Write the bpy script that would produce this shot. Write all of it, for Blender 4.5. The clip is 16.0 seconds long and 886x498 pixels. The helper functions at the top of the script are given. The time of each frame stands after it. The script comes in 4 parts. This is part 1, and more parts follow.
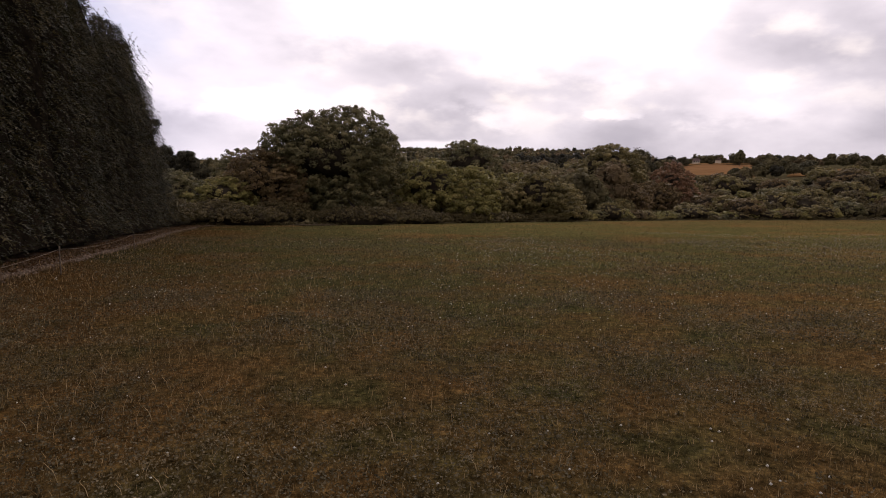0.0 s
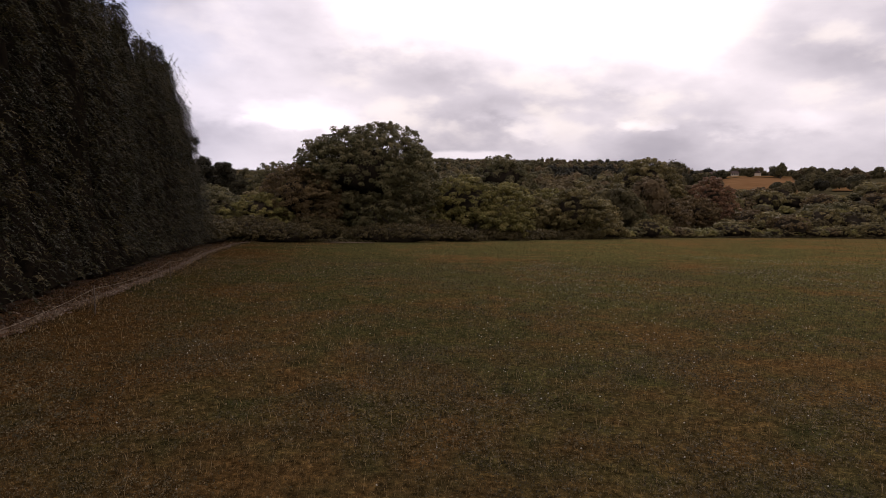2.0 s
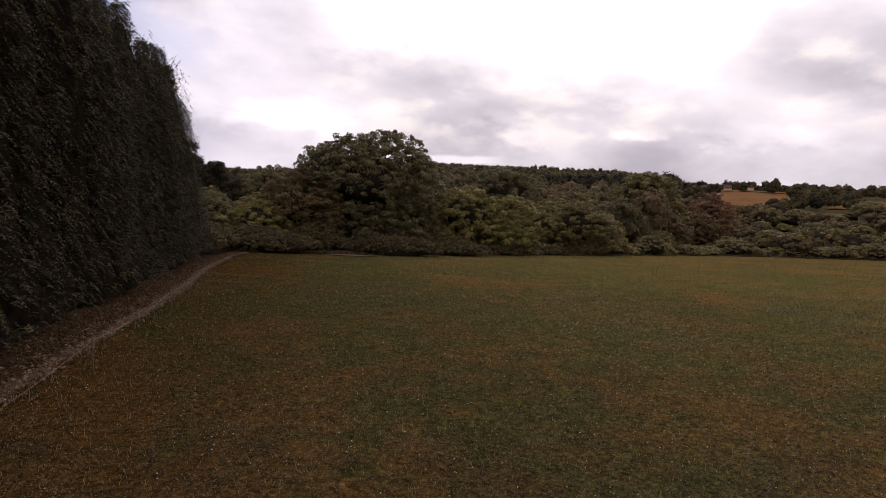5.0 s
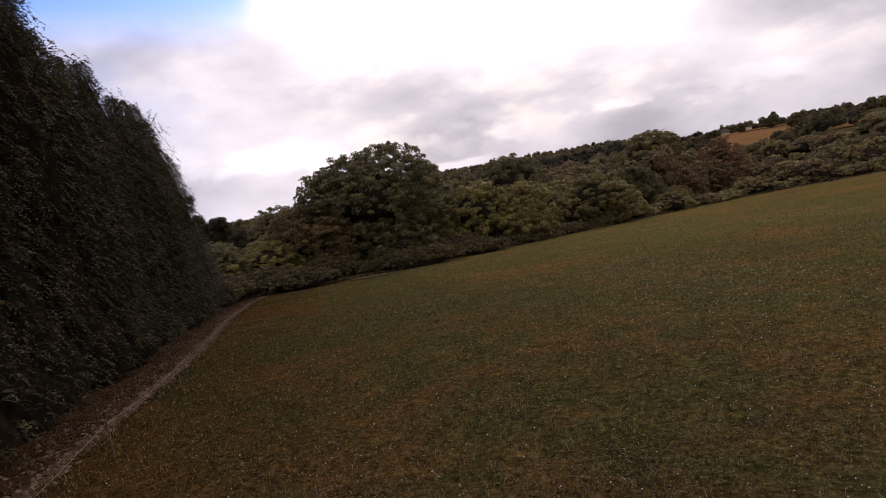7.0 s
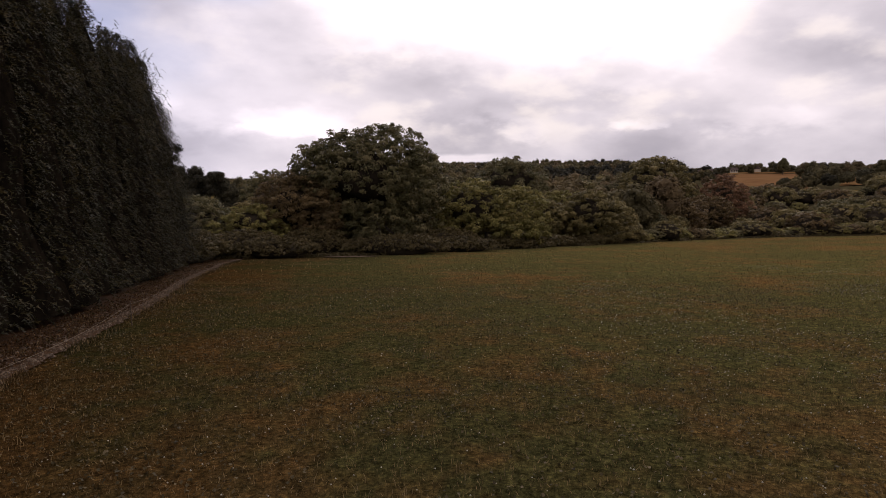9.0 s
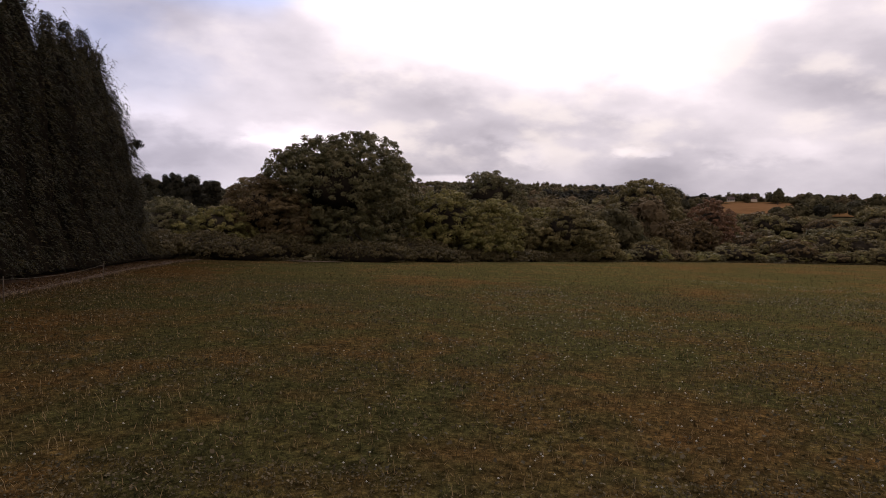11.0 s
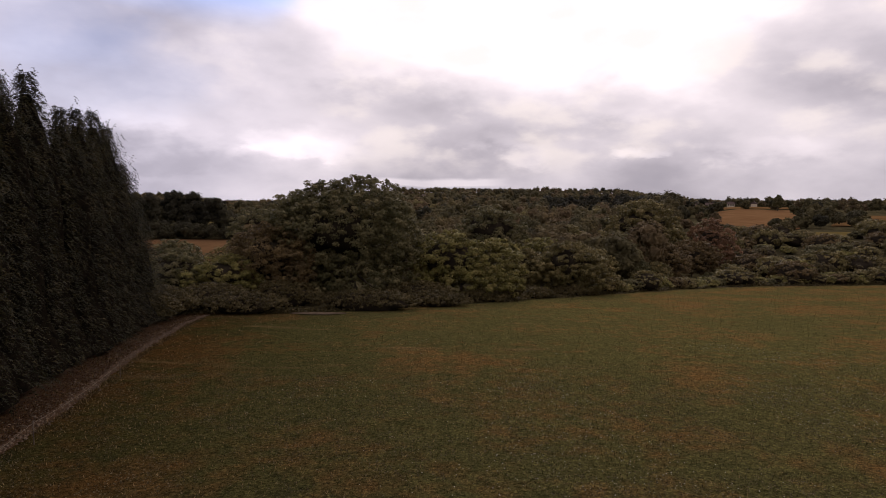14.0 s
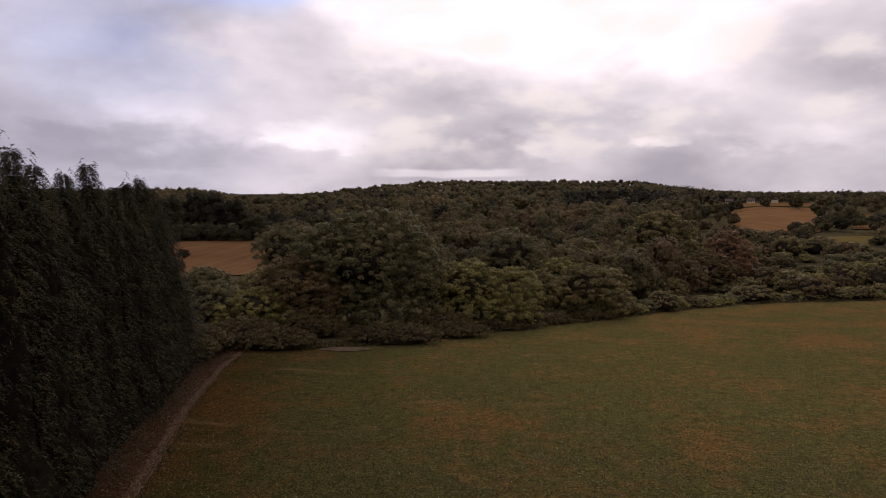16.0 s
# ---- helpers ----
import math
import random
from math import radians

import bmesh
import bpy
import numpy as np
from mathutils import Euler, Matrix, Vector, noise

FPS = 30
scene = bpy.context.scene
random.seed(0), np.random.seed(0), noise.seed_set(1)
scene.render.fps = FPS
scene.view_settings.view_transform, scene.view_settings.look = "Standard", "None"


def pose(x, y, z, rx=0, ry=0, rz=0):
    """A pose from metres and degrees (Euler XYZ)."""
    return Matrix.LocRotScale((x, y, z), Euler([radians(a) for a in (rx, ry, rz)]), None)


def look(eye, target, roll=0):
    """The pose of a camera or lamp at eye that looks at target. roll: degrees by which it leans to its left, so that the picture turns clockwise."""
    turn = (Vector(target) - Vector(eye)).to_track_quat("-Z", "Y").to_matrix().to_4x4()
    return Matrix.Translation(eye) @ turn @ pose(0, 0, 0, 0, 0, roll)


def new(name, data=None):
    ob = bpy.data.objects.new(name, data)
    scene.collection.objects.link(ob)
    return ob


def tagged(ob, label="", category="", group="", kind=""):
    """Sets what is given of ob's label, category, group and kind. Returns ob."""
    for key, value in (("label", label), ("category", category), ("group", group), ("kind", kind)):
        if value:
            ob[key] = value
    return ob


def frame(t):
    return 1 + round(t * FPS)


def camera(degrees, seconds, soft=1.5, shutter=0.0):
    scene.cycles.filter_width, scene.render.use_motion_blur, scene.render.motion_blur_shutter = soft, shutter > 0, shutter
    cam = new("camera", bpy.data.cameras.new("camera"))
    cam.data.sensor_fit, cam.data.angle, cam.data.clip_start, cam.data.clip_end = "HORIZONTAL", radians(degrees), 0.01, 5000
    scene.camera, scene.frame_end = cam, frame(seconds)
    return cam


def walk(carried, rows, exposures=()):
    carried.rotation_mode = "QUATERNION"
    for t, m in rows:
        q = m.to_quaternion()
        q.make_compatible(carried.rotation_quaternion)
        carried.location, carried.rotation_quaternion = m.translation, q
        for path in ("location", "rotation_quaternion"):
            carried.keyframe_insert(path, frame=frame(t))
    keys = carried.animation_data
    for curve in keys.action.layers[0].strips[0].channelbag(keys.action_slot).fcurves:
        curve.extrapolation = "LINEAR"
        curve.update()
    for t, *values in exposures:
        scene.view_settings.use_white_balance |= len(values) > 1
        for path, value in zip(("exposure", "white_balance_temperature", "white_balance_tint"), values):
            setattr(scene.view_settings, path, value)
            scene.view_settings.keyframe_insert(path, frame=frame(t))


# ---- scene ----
cam = camera(75.5, 16.0, soft=0.75)
# seconds, eye in metres, degrees of pitch, turn to the left, and lean to the right
PATH = [
    (0, -0.03, -0.05, 1.65, -8.49, 0.09, -0.27),
    (0.5, -0.10, 0.15, 1.71, -7.21, 1.15, -0.69),
    (1, -0.17, 0.27, 1.91, -6.26, 0.89, -2.47),
    (1.5, -0.35, 0.60, 2.00, -3.64, 2.13, -2.63),
    (2, -0.40, 0.84, 2.30, -7.48, 3.15, -0.50),
    (2.5, -0.54, 0.90, 2.64, -8.19, 2.41, -2.79),
    (3, -0.74, 1.17, 2.89, -6.97, 2.47, -2.33),
    (3.5, -0.96, 1.49, 3.10, -7.31, 2.54, -2.09),
    (4, -1.21, 1.80, 3.22, -7.48, 2.05, -2.66),
    (4.2, -1.31, 1.96, 3.21, -7.07, 2.27, -2.10),
    (6.3, -2.45, 3.72, 2.72, -7.16, 2.14, -2.50),
    (6.5, -2.38, 3.92, 2.66, -7.69, 2.58, -2.61),
    (6.8, -2.55, 4.30, 2.52, -8.20, 2.80, -2.40),
    (6.9, -2.66, 4.50, 2.45, -7.80, 3.00, 1.00),
    (7, -2.75, 4.65, 2.40, -6.17, 3.30, 10.35),
    (7.1, -2.85, 4.80, 2.39, -4.96, 3.58, 17.09),
    (7.2, -2.85, 4.92, 2.43, -4.64, 2.95, 12.50),
    (7.3, -2.83, 4.95, 2.45, -6.20, 2.55, 5.50),
    (7.4, -2.80, 4.97, 2.46, -7.23, 2.19, -0.85),
    (7.5, -2.73, 5.00, 2.47, -7.67, 2.20, -2.02),
    (7.8, -2.62, 5.15, 2.44, -8.20, 2.35, -2.90),
    (7.9, -2.58, 5.22, 2.42, -5.70, 2.45, -3.40),
    (8, -2.55, 5.30, 2.40, -3.11, 2.70, -3.31),
    (8.1, -2.57, 5.45, 2.37, -4.00, 2.80, -1.70),
    (8.2, -2.60, 5.60, 2.33, -5.51, 3.17, 1.74),
    (8.3, -2.75, 5.79, 2.26, -5.79, 3.95, 9.79),
    (8.4, -2.90, 5.99, 2.20, -5.07, 4.62, 17.05),
    (8.5, -3.00, 6.18, 2.13, -4.44, 4.87, 20.74),
    (8.7, -3.00, 6.28, 2.12, -4.76, 4.66, 20.62),
    (8.8, -2.80, 6.19, 2.18, -5.00, 4.44, 18.12),
    (8.9, -2.40, 5.94, 2.30, -6.08, 3.46, 7.60),
    (9, -2.00, 5.70, 2.37, -7.10, 2.78, 0.93),
    (9.2, -1.30, 5.35, 2.40, -7.38, 1.75, -2.98),
    (11.3, 0.94, 6.51, 1.37, -5.00, 3.46, -0.45),
    (11.5, 0.96, 6.51, 1.45, -5.45, 4.18, -0.38),
    (12, 0.98, 6.56, 1.71, -6.39, 4.79, -1.32),
    (12.5, 0.95, 6.61, 2.06, -5.26, 3.63, -0.73),
    (13, 0.92, 6.41, 2.93, -5.20, 2.78, -1.30),
    (13.5, 0.86, 6.31, 4.05, -5.14, 2.75, -1.38),
    (14, 0.79, 5.92, 5.27, -4.73, 2.88, -0.15),
    (14.5, 0.82, 5.58, 6.46, -6.13, 2.96, -1.61),
    (15, 0.65, 5.06, 7.47, -5.22, 2.96, -1.24),
    (15.5, 0.77, 4.68, 8.64, -7.33, 3.65, -1.09),
    (16, 0.49, 4.16, 9.61, -5.66, 4.55, 0.21),
]


def aim(x, y, z, pitch, turn, lean):
    return pose(x, y, z, 0, 0, turn) @ pose(0, 0, 0, 90 + pitch) @ pose(0, 0, 0, 0, 0, -lean)


walk(cam, [(t, aim(*row)) for t, *row in PATH], exposures=[(0, 0.28, 6600, 14.5), (0.6, 0.3, 6600, 14.5), (1.5, 0.34, 6600, 14.5), (2, 0.1, 6600, 14.5), (3, 0.2, 6600, 14.5), (3.5, 0.2, 6600, 14.5), (6.5, 0.2, 6600, 14.5), (9, 0.05, 6600, 14.5), (12.5, -0.02, 6600, 14.5), (16, -0.12, 6600, 15.5)])

# ---- sky and sun: bright broken cloud, the sun veiled ahead of the walk ----
SUN_TURN, SUN_RISE = 10.0, 33.0  # degrees to the right of the walk, and above the horizon
SUN_WAY = Vector((math.sin(radians(SUN_TURN)) * math.cos(radians(SUN_RISE)),
                  math.cos(radians(SUN_TURN)) * math.cos(radians(SUN_RISE)), math.sin(radians(SUN_RISE))))
SKY_LIGHT, SUN_LIGHT = 0.92, 1.1


class Nodes:
    """Short writing for node trees."""

    def __init__(self, tree):
        self.tree = tree
        tree.nodes.clear()

    def link(self, a, b):
        self.tree.links.new(a, b)

    def put(self, socket, value):
        if hasattr(value, "is_output"):
            self.link(value, socket)
        else:
            socket.default_value = value

    def math(self, operation, a, b=0.0, clamp=False):
        node = self.tree.nodes.new("ShaderNodeMath")
        node.operation, node.use_clamp = operation, clamp
        self.put(node.inputs[0], a)
        self.put(node.inputs[1], b)
        return node.outputs[0]

    def vec(self, operation, a, b=(0, 0, 0)):
        node = self.tree.nodes.new("ShaderNodeVectorMath")
        node.operation = operation
        self.put(node.inputs[0], a)
        self.put(node.inputs[1], b)
        return node.outputs["Value"] if operation in ("DOT_PRODUCT", "LENGTH") else node.outputs["Vector"]

    def noise(self, vector, scale, detail=4.0, rough=0.5, distort=0.0):
        node = self.tree.nodes.new("ShaderNodeTexNoise")
        self.put(node.inputs["Vector"], vector)
        node.inputs["Scale"].default_value, node.inputs["Detail"].default_value = scale, detail
        node.inputs["Roughness"].default_value, node.inputs["Distortion"].default_value = rough, distort
        return node.outputs["Fac"]

    def ramp(self, fac, *stops):
        node = self.tree.nodes.new("ShaderNodeValToRGB")
        self.put(node.inputs[0], fac)
        while len(node.color_ramp.elements) < len(stops):
            node.color_ramp.elements.new(0.5)
        for element, (place, colour) in zip(node.color_ramp.elements, stops):
            element.position = place
            element.color = (*colour, 1) if len(colour) == 3 else colour
        return node.outputs["Color"]

    def span(self, value, a, b, c=0.0, d=1.0):
        node = self.tree.nodes.new("ShaderNodeMapRange")
        node.interpolation_type = "SMOOTHSTEP"
        self.put(node.inputs["Value"], value)
        for key, v in (("From Min", a), ("From Max", b), ("To Min", c), ("To Max", d)):
            node.inputs[key].default_value = v
        return node.outputs["Result"]

    def mix(self, fac, a, b, blend="MIX"):
        node = self.tree.nodes.new("ShaderNodeMix")
        node.data_type, node.blend_type = "RGBA", blend
        self.put(node.inputs["Factor"], fac)
        for socket, value in ((node.inputs[6], a), (node.inputs[7], b)):
            self.put(socket, (*value, 1) if isinstance(value, tuple) and len(value) == 3 else value)
        return node.outputs[2]


world = bpy.data.worlds.new("sky")
scene.world = world
world.use_nodes = True
n = Nodes(world.node_tree)
way = n.tree.nodes.new("ShaderNodeTexCoord").outputs["Generated"]
split = n.tree.nodes.new("ShaderNodeSeparateXYZ")
n.link(way, split.inputs[0])
rise = n.math("MAXIMUM", split.outputs["Z"], 0.0)
# the way of the view as two angles in degrees: to the right of the walk, and above the horizon
azimuth = n.math("MULTIPLY", n.math("ARCTAN2", split.outputs["X"], split.outputs["Y"]), 57.2958)
elevation = n.math("MULTIPLY", n.math("ARCSINE", split.outputs["Z"]), 57.2958)
# a sheet of soft, flattened cloud
flat = n.vec("MULTIPLY", way, (1.0, 1.0, 2.1))
big = n.noise(flat, 2.6, 4, 0.45, 0.4)
fine = n.noise(flat, 8.5, 6, 0.5)
tuft = n.noise(flat, 21.0, 5, 0.55, 0.2)
body = n.math("ADD", n.math("MULTIPLY", big, 0.70), n.math("MULTIPLY", fine, 0.24))
body = n.math("ADD", body, n.math("MULTIPLY", tuft, 0.06))
bent_az = n.math("ADD", azimuth, n.math("MULTIPLY", n.math("SUBTRACT", fine, 0.5), 12.0))
bent_el = n.math("ADD", elevation, n.math("ADD", n.math("MULTIPLY", n.math("SUBTRACT", tuft, 0.5), 2.6), n.math("MULTIPLY", n.math("SUBTRACT", fine, 0.5), 3.0)))


def bank(az, el, wide, tall):
    """How far a direction lies inside one torn bank of cloud."""
    a = n.math("DIVIDE", n.math("SUBTRACT", bent_az, az), wide)
    b = n.math("DIVIDE", n.math("SUBTRACT", bent_el, el), tall)
    return n.span(n.math("ADD", n.math("MULTIPLY", a, a), n.math("MULTIPLY", b, b)), 1.25, -0.25)


to_sun = n.vec("DOT_PRODUCT", way, tuple(SUN_WAY))
glow = n.span(to_sun, 0.855, 0.955)
# grey bellies, white where the cloud thins towards the sun
thin = n.math("ADD", body, n.math("MULTIPLY", glow, 0.17))
upper = n.math("MULTIPLY", n.span(rise, 0.15, 0.28), n.span(split.outputs["X"], -0.52, -0.22))
thin = n.math("ADD", thin, n.math("MULTIPLY", upper, 0.10))
thin = n.math("SUBTRACT", thin, n.span(rise, 0.16, 0.01, 0.0, 0.075))
thin = n.math("SUBTRACT", thin, n.math("MULTIPLY", n.span(rise, 0.14, 0.02, 0.0, 0.05), n.span(split.outputs["X"], 0.1, 0.4)))
# banks: direction, width, height, and how much lighter or darker each is
BANKS = ((-13.5, 5.0, 8, 1.2, 0.06), (-19, 5.9, 4, 0.9, 0.06), (6.9, 4.6, 3.4, 1.5, 0.10), (2.6, 5.7, 5, 0.9, 0.06), (12.8, 7.0, 5.5, 1.1, -0.05),
         (16.2, 4.8, 2.6, 0.7, 0.15), (26, 4.5, 6, 1.5, 0.085), (-9, 9.3, 10, 2.6, -0.08), (31, 10, 9, 5, -0.015), (-33, 4.0, 13, 2.3, -0.09), (-30, 7.4, 4.0, 1.6, 0.06), (-24, 3.0, 12, 1.8, -0.06))
for az, el, wide, tall, lighter in BANKS:
    thin = n.math("ADD", thin, n.math("MULTIPLY", bank(az, el, wide, tall), lighter))
# a bright slit under the cloud sheet, low ahead
slit = n.math("MULTIPLY", n.span(n.math("ABSOLUTE", n.math("SUBTRACT", rise, n.math("ADD", 0.024, n.math("MULTIPLY", fine, 0.018)))), 0.009, 0.003), n.span(n.math("ABSOLUTE", n.math("ADD", split.outputs["X"], 0.07)), 0.15, 0.07))
thin = n.math("ADD", thin, n.math("MULTIPLY", slit, 0.15))
cloud = n.ramp(thin, (0.24, (0.43, 0.405, 0.465)), (0.34, (0.505, 0.473, 0.528)), (0.45, (0.717, 0.67, 0.726)), (0.51, (0.848, 0.788, 0.837)), (0.57, (0.959, 0.886, 0.934)), (0.68, (1.31, 1.2, 1.23)))
warm = n.math("MULTIPLY", n.math("MULTIPLY", n.span(to_sun, 0.72, 0.88), n.span(rise, 0.03, 0.09)), n.span(fine, 0.47, 0.68))
cloud = n.mix(n.math("MULTIPLY", warm, 0.5), cloud, (1.16, 1.05, 0.97))
cloud = n.mix(1.0, cloud, n.ramp(n.span(azimuth, -38, -4), (0.0, (0.93, 0.955, 1.03)), (1.0, (1, 1, 1))), "MULTIPLY")
cloud = n.mix(1.0, cloud, n.ramp(n.span(to_sun, -0.55, 0.8), (0.0, (0.86, 0.86, 0.89)), (1.0, (1, 1, 1))), "MULTIPLY")
# a blue opening high on the left
blue_way = Vector((-math.sin(radians(28)) * math.cos(radians(22)), math.cos(radians(28)) * math.cos(radians(22)), math.sin(radians(22))))
gap = n.math("ADD", n.span(n.vec("DOT_PRODUCT", way, tuple(blue_way)), 0.968, 0.997), n.math("MULTIPLY", n.math("SUBTRACT", big, 0.5), 2.2))
gap = n.math("MULTIPLY", n.span(gap, 0.25, 0.85), n.span(rise, 0.255, 0.35))
veil = n.math("ADD", n.math("MULTIPLY", bank(-34, 10.5, 11, 4.5), 0.12), n.math("MULTIPLY", bank(-37, 15, 9, 5), 0.15))
gap = n.math("MAXIMUM", gap, veil)
air = n.tree.nodes.new("ShaderNodeTexSky")
air.sky_type, air.sun_disc = "NISHITA", False
air.sun_elevation, air.sun_rotation = radians(SUN_RISE), radians(SUN_TURN)
air = n.mix(1.0, air.outputs[0], (0.085, 0.115, 0.18), "MULTIPLY")
colour = n.mix(gap, cloud, air)
glowing = n.tree.nodes.new("ShaderNodeBackground")
n.link(colour, glowing.inputs[0])
glowing.inputs[1].default_value = SKY_LIGHT
n.link(glowing.outputs[0], n.tree.nodes.new("ShaderNodeOutputWorld").inputs[0])

sun = new("sun", bpy.data.lights.new("sun", "SUN"))
sun.data.energy, sun.data.angle, sun.data.color = SUN_LIGHT, radians(25), (1.0, 0.93, 0.84)
sun.matrix_world = look(SUN_WAY * 50, (0, 0, 0))


# ---- materials ----
def material(name, build, rough=0.8, gloss=0.3, through_light=0.0):
    """A node material; build(n, place) gives its colour and, if it has one, its relief."""
    m = bpy.data.materials.new(name)
    m.use_nodes = True
    n = Nodes(m.node_tree)
    place = n.tree.nodes.new("ShaderNodeNewGeometry").outputs["Position"]
    colour, relief, height = (*build(n, place), None, 0)[:3]
    face = n.tree.nodes.new("ShaderNodeBsdfPrincipled")
    n.put(face.inputs["Base Color"], colour)
    face.inputs["Roughness"].default_value = rough
    face.inputs["Specular IOR Level"].default_value = gloss
    if relief is not None:
        bump = n.tree.nodes.new("ShaderNodeBump")
        bump.inputs["Strength"].default_value, bump.inputs["Distance"].default_value = 1.0, height
        n.link(relief, bump.inputs["Height"])
        n.link(bump.outputs[0], face.inputs["Normal"])
    out = face.outputs[0]
    if through_light:
        leaf = n.tree.nodes.new("ShaderNodeBsdfTranslucent")
        n.put(leaf.inputs[0], colour)
        both = n.tree.nodes.new("ShaderNodeMixShader")
        both.inputs[0].default_value = through_light
        n.link(out, both.inputs[1])
        n.link(leaf.outputs[0], both.inputs[2])
        out = both.outputs[0]
    n.link(out, n.tree.nodes.new("ShaderNodeOutputMaterial").inputs[0])
    return m


def leafy(name, dark, mid, light, rough=0.5, gloss=0.09, patch=0.5, gain=(0.85, 0.88, 1.0)):
    """Leaves: each differs a little, clusters differ more by the tint that they carry, and whole boughs by a slow noise."""
    dark, mid, light = (tuple(c * g for c, g in zip(colour, gain)) for colour in (dark, mid, light))

    def build(n, place):
        island = n.tree.nodes.new("ShaderNodeNewGeometry").outputs["Random Per Island"]
        tint = n.tree.nodes.new("ShaderNodeAttribute")
        tint.attribute_name = "tint"
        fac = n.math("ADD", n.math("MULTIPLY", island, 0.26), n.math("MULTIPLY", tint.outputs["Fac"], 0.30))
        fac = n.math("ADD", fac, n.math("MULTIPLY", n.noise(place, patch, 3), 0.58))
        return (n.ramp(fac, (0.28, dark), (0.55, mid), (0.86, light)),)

    return material(name, build, rough, gloss, 0.25)


def woodland(name, rough=0.7):
    """Far woods: the colour goes tree by tree, by the tint that each one carries."""

    def build(n, place):
        tint = n.tree.nodes.new("ShaderNodeAttribute")
        tint.attribute_name = "tint"
        island = n.tree.nodes.new("ShaderNodeNewGeometry").outputs["Random Per Island"]
        base = n.ramp(tint.outputs["Fac"], (0.0, (0.017, 0.017, 0.014)), (0.12, (0.030, 0.028, 0.018)), (0.3, (0.069, 0.060, 0.029)), (0.55, (0.100, 0.081, 0.037)), (0.78, (0.116, 0.077, 0.042)), (1.0, (0.142, 0.116, 0.047)))
        base = n.mix(n.math("MULTIPLY", island, 0.22), base, (0.13, 0.108, 0.05))
        fine = n.noise(place, 0.5, 4, 0.6)
        base = n.mix(1.0, base, n.ramp(fine, (0.36, (0.62, 0.62, 0.64)), (0.5, (0.95, 0.95, 0.95)), (0.64, (1.35, 1.33, 1.28))), "MULTIPLY")
        return (base,)

    return material(name, build, rough, 0.04, 0.22)


def turf_colour(n, place):
    """Mown late-summer turf: clover green, olive and dry brown patches, greener to the right and far off; the hedge's
    shade is painted in.
    """
    across = n.tree.nodes.new("ShaderNodeSeparateXYZ")
    n.link(place, across.inputs[0])
    wide = n.noise(place, 0.16, 4, 0.55, 0.4)
    near = n.noise(place, 1.1, 5, 0.6, 0.3)
    lush = n.math("ADD", n.math("MULTIPLY", wide, 0.62), n.math("MULTIPLY", near, 0.53))
    lush = n.math("ADD", n.math("MULTIPLY", n.math("SUBTRACT", lush, 0.575), 2.2), 0.56)
    # metres from a line along the track, which the dry brown margin and the painted hedge shade follow
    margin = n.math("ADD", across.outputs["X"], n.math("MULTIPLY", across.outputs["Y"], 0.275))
    lush = n.math("ADD", lush, n.span(margin, -7, -0.5, -0.20, 0.04))
    lush = n.math("SUBTRACT", lush, n.span(across.outputs["X"], 10, 40, 0.0, 0.05))
    lush = n.math("ADD", lush, n.span(across.outputs["Y"], 6, 24, -0.07, 0.11))
    lush = n.math("SUBTRACT", lush, n.span(across.outputs["Y"], 36, 72, 0.0, 0.05))
    colour = n.ramp(lush, (0.30, (0.106, 0.065, 0.025)), (0.45, (0.095, 0.065, 0.026)), (0.58, (0.081, 0.064, 0.025)), (0.74, (0.064, 0.062, 0.024)))
    # paints the hedge's shade into the turf, and lightens it off to the right
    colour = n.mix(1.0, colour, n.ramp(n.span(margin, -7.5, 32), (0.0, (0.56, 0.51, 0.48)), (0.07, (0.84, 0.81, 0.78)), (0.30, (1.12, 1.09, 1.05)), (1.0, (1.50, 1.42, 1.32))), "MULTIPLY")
    blotch = n.noise(place, 1.9, 4, 0.65)
    colour = n.mix(1.0, colour, n.ramp(blotch, (0.36, (0.76, 0.80, 0.82)), (0.49, (1.0, 1.0, 1.0)), (0.66, (1.15, 1.12, 1.06))), "MULTIPLY")
    # pale dry streaks across the slope, far down the field
    lay = n.noise(n.vec("MULTIPLY", place, (0.10, 0.42, 0.0)), 1.0, 4, 0.6, 0.3)
    streak = n.math("MULTIPLY", n.span(lay, 0.60, 0.70), n.span(across.outputs["Y"], 22, 36))
    colour = n.mix(n.math("MULTIPLY", streak, 0.55), colour, (0.150, 0.100, 0.046))
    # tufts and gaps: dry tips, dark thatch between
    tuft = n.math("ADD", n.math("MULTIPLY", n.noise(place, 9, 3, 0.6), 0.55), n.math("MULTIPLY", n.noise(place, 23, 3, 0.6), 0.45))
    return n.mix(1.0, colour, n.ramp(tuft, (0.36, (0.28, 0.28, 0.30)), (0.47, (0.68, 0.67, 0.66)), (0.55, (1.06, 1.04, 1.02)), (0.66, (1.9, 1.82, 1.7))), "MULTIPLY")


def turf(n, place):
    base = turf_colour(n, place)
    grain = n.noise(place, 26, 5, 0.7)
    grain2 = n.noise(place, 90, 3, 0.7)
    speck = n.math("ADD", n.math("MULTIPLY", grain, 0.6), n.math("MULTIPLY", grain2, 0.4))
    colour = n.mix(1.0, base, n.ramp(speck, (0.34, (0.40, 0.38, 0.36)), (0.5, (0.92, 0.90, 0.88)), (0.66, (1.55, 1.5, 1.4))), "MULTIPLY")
    wild = n.tree.nodes.new("ShaderNodeAttribute")
    wild.attribute_name = "wild"
    floor = n.ramp(n.noise(place, 0.6, 5, 0.65), (0.35, (0.036, 0.031, 0.016)), (0.65, (0.078, 0.064, 0.032)))
    return n.mix(wild.outputs["Fac"], colour, floor), speck, 0.05


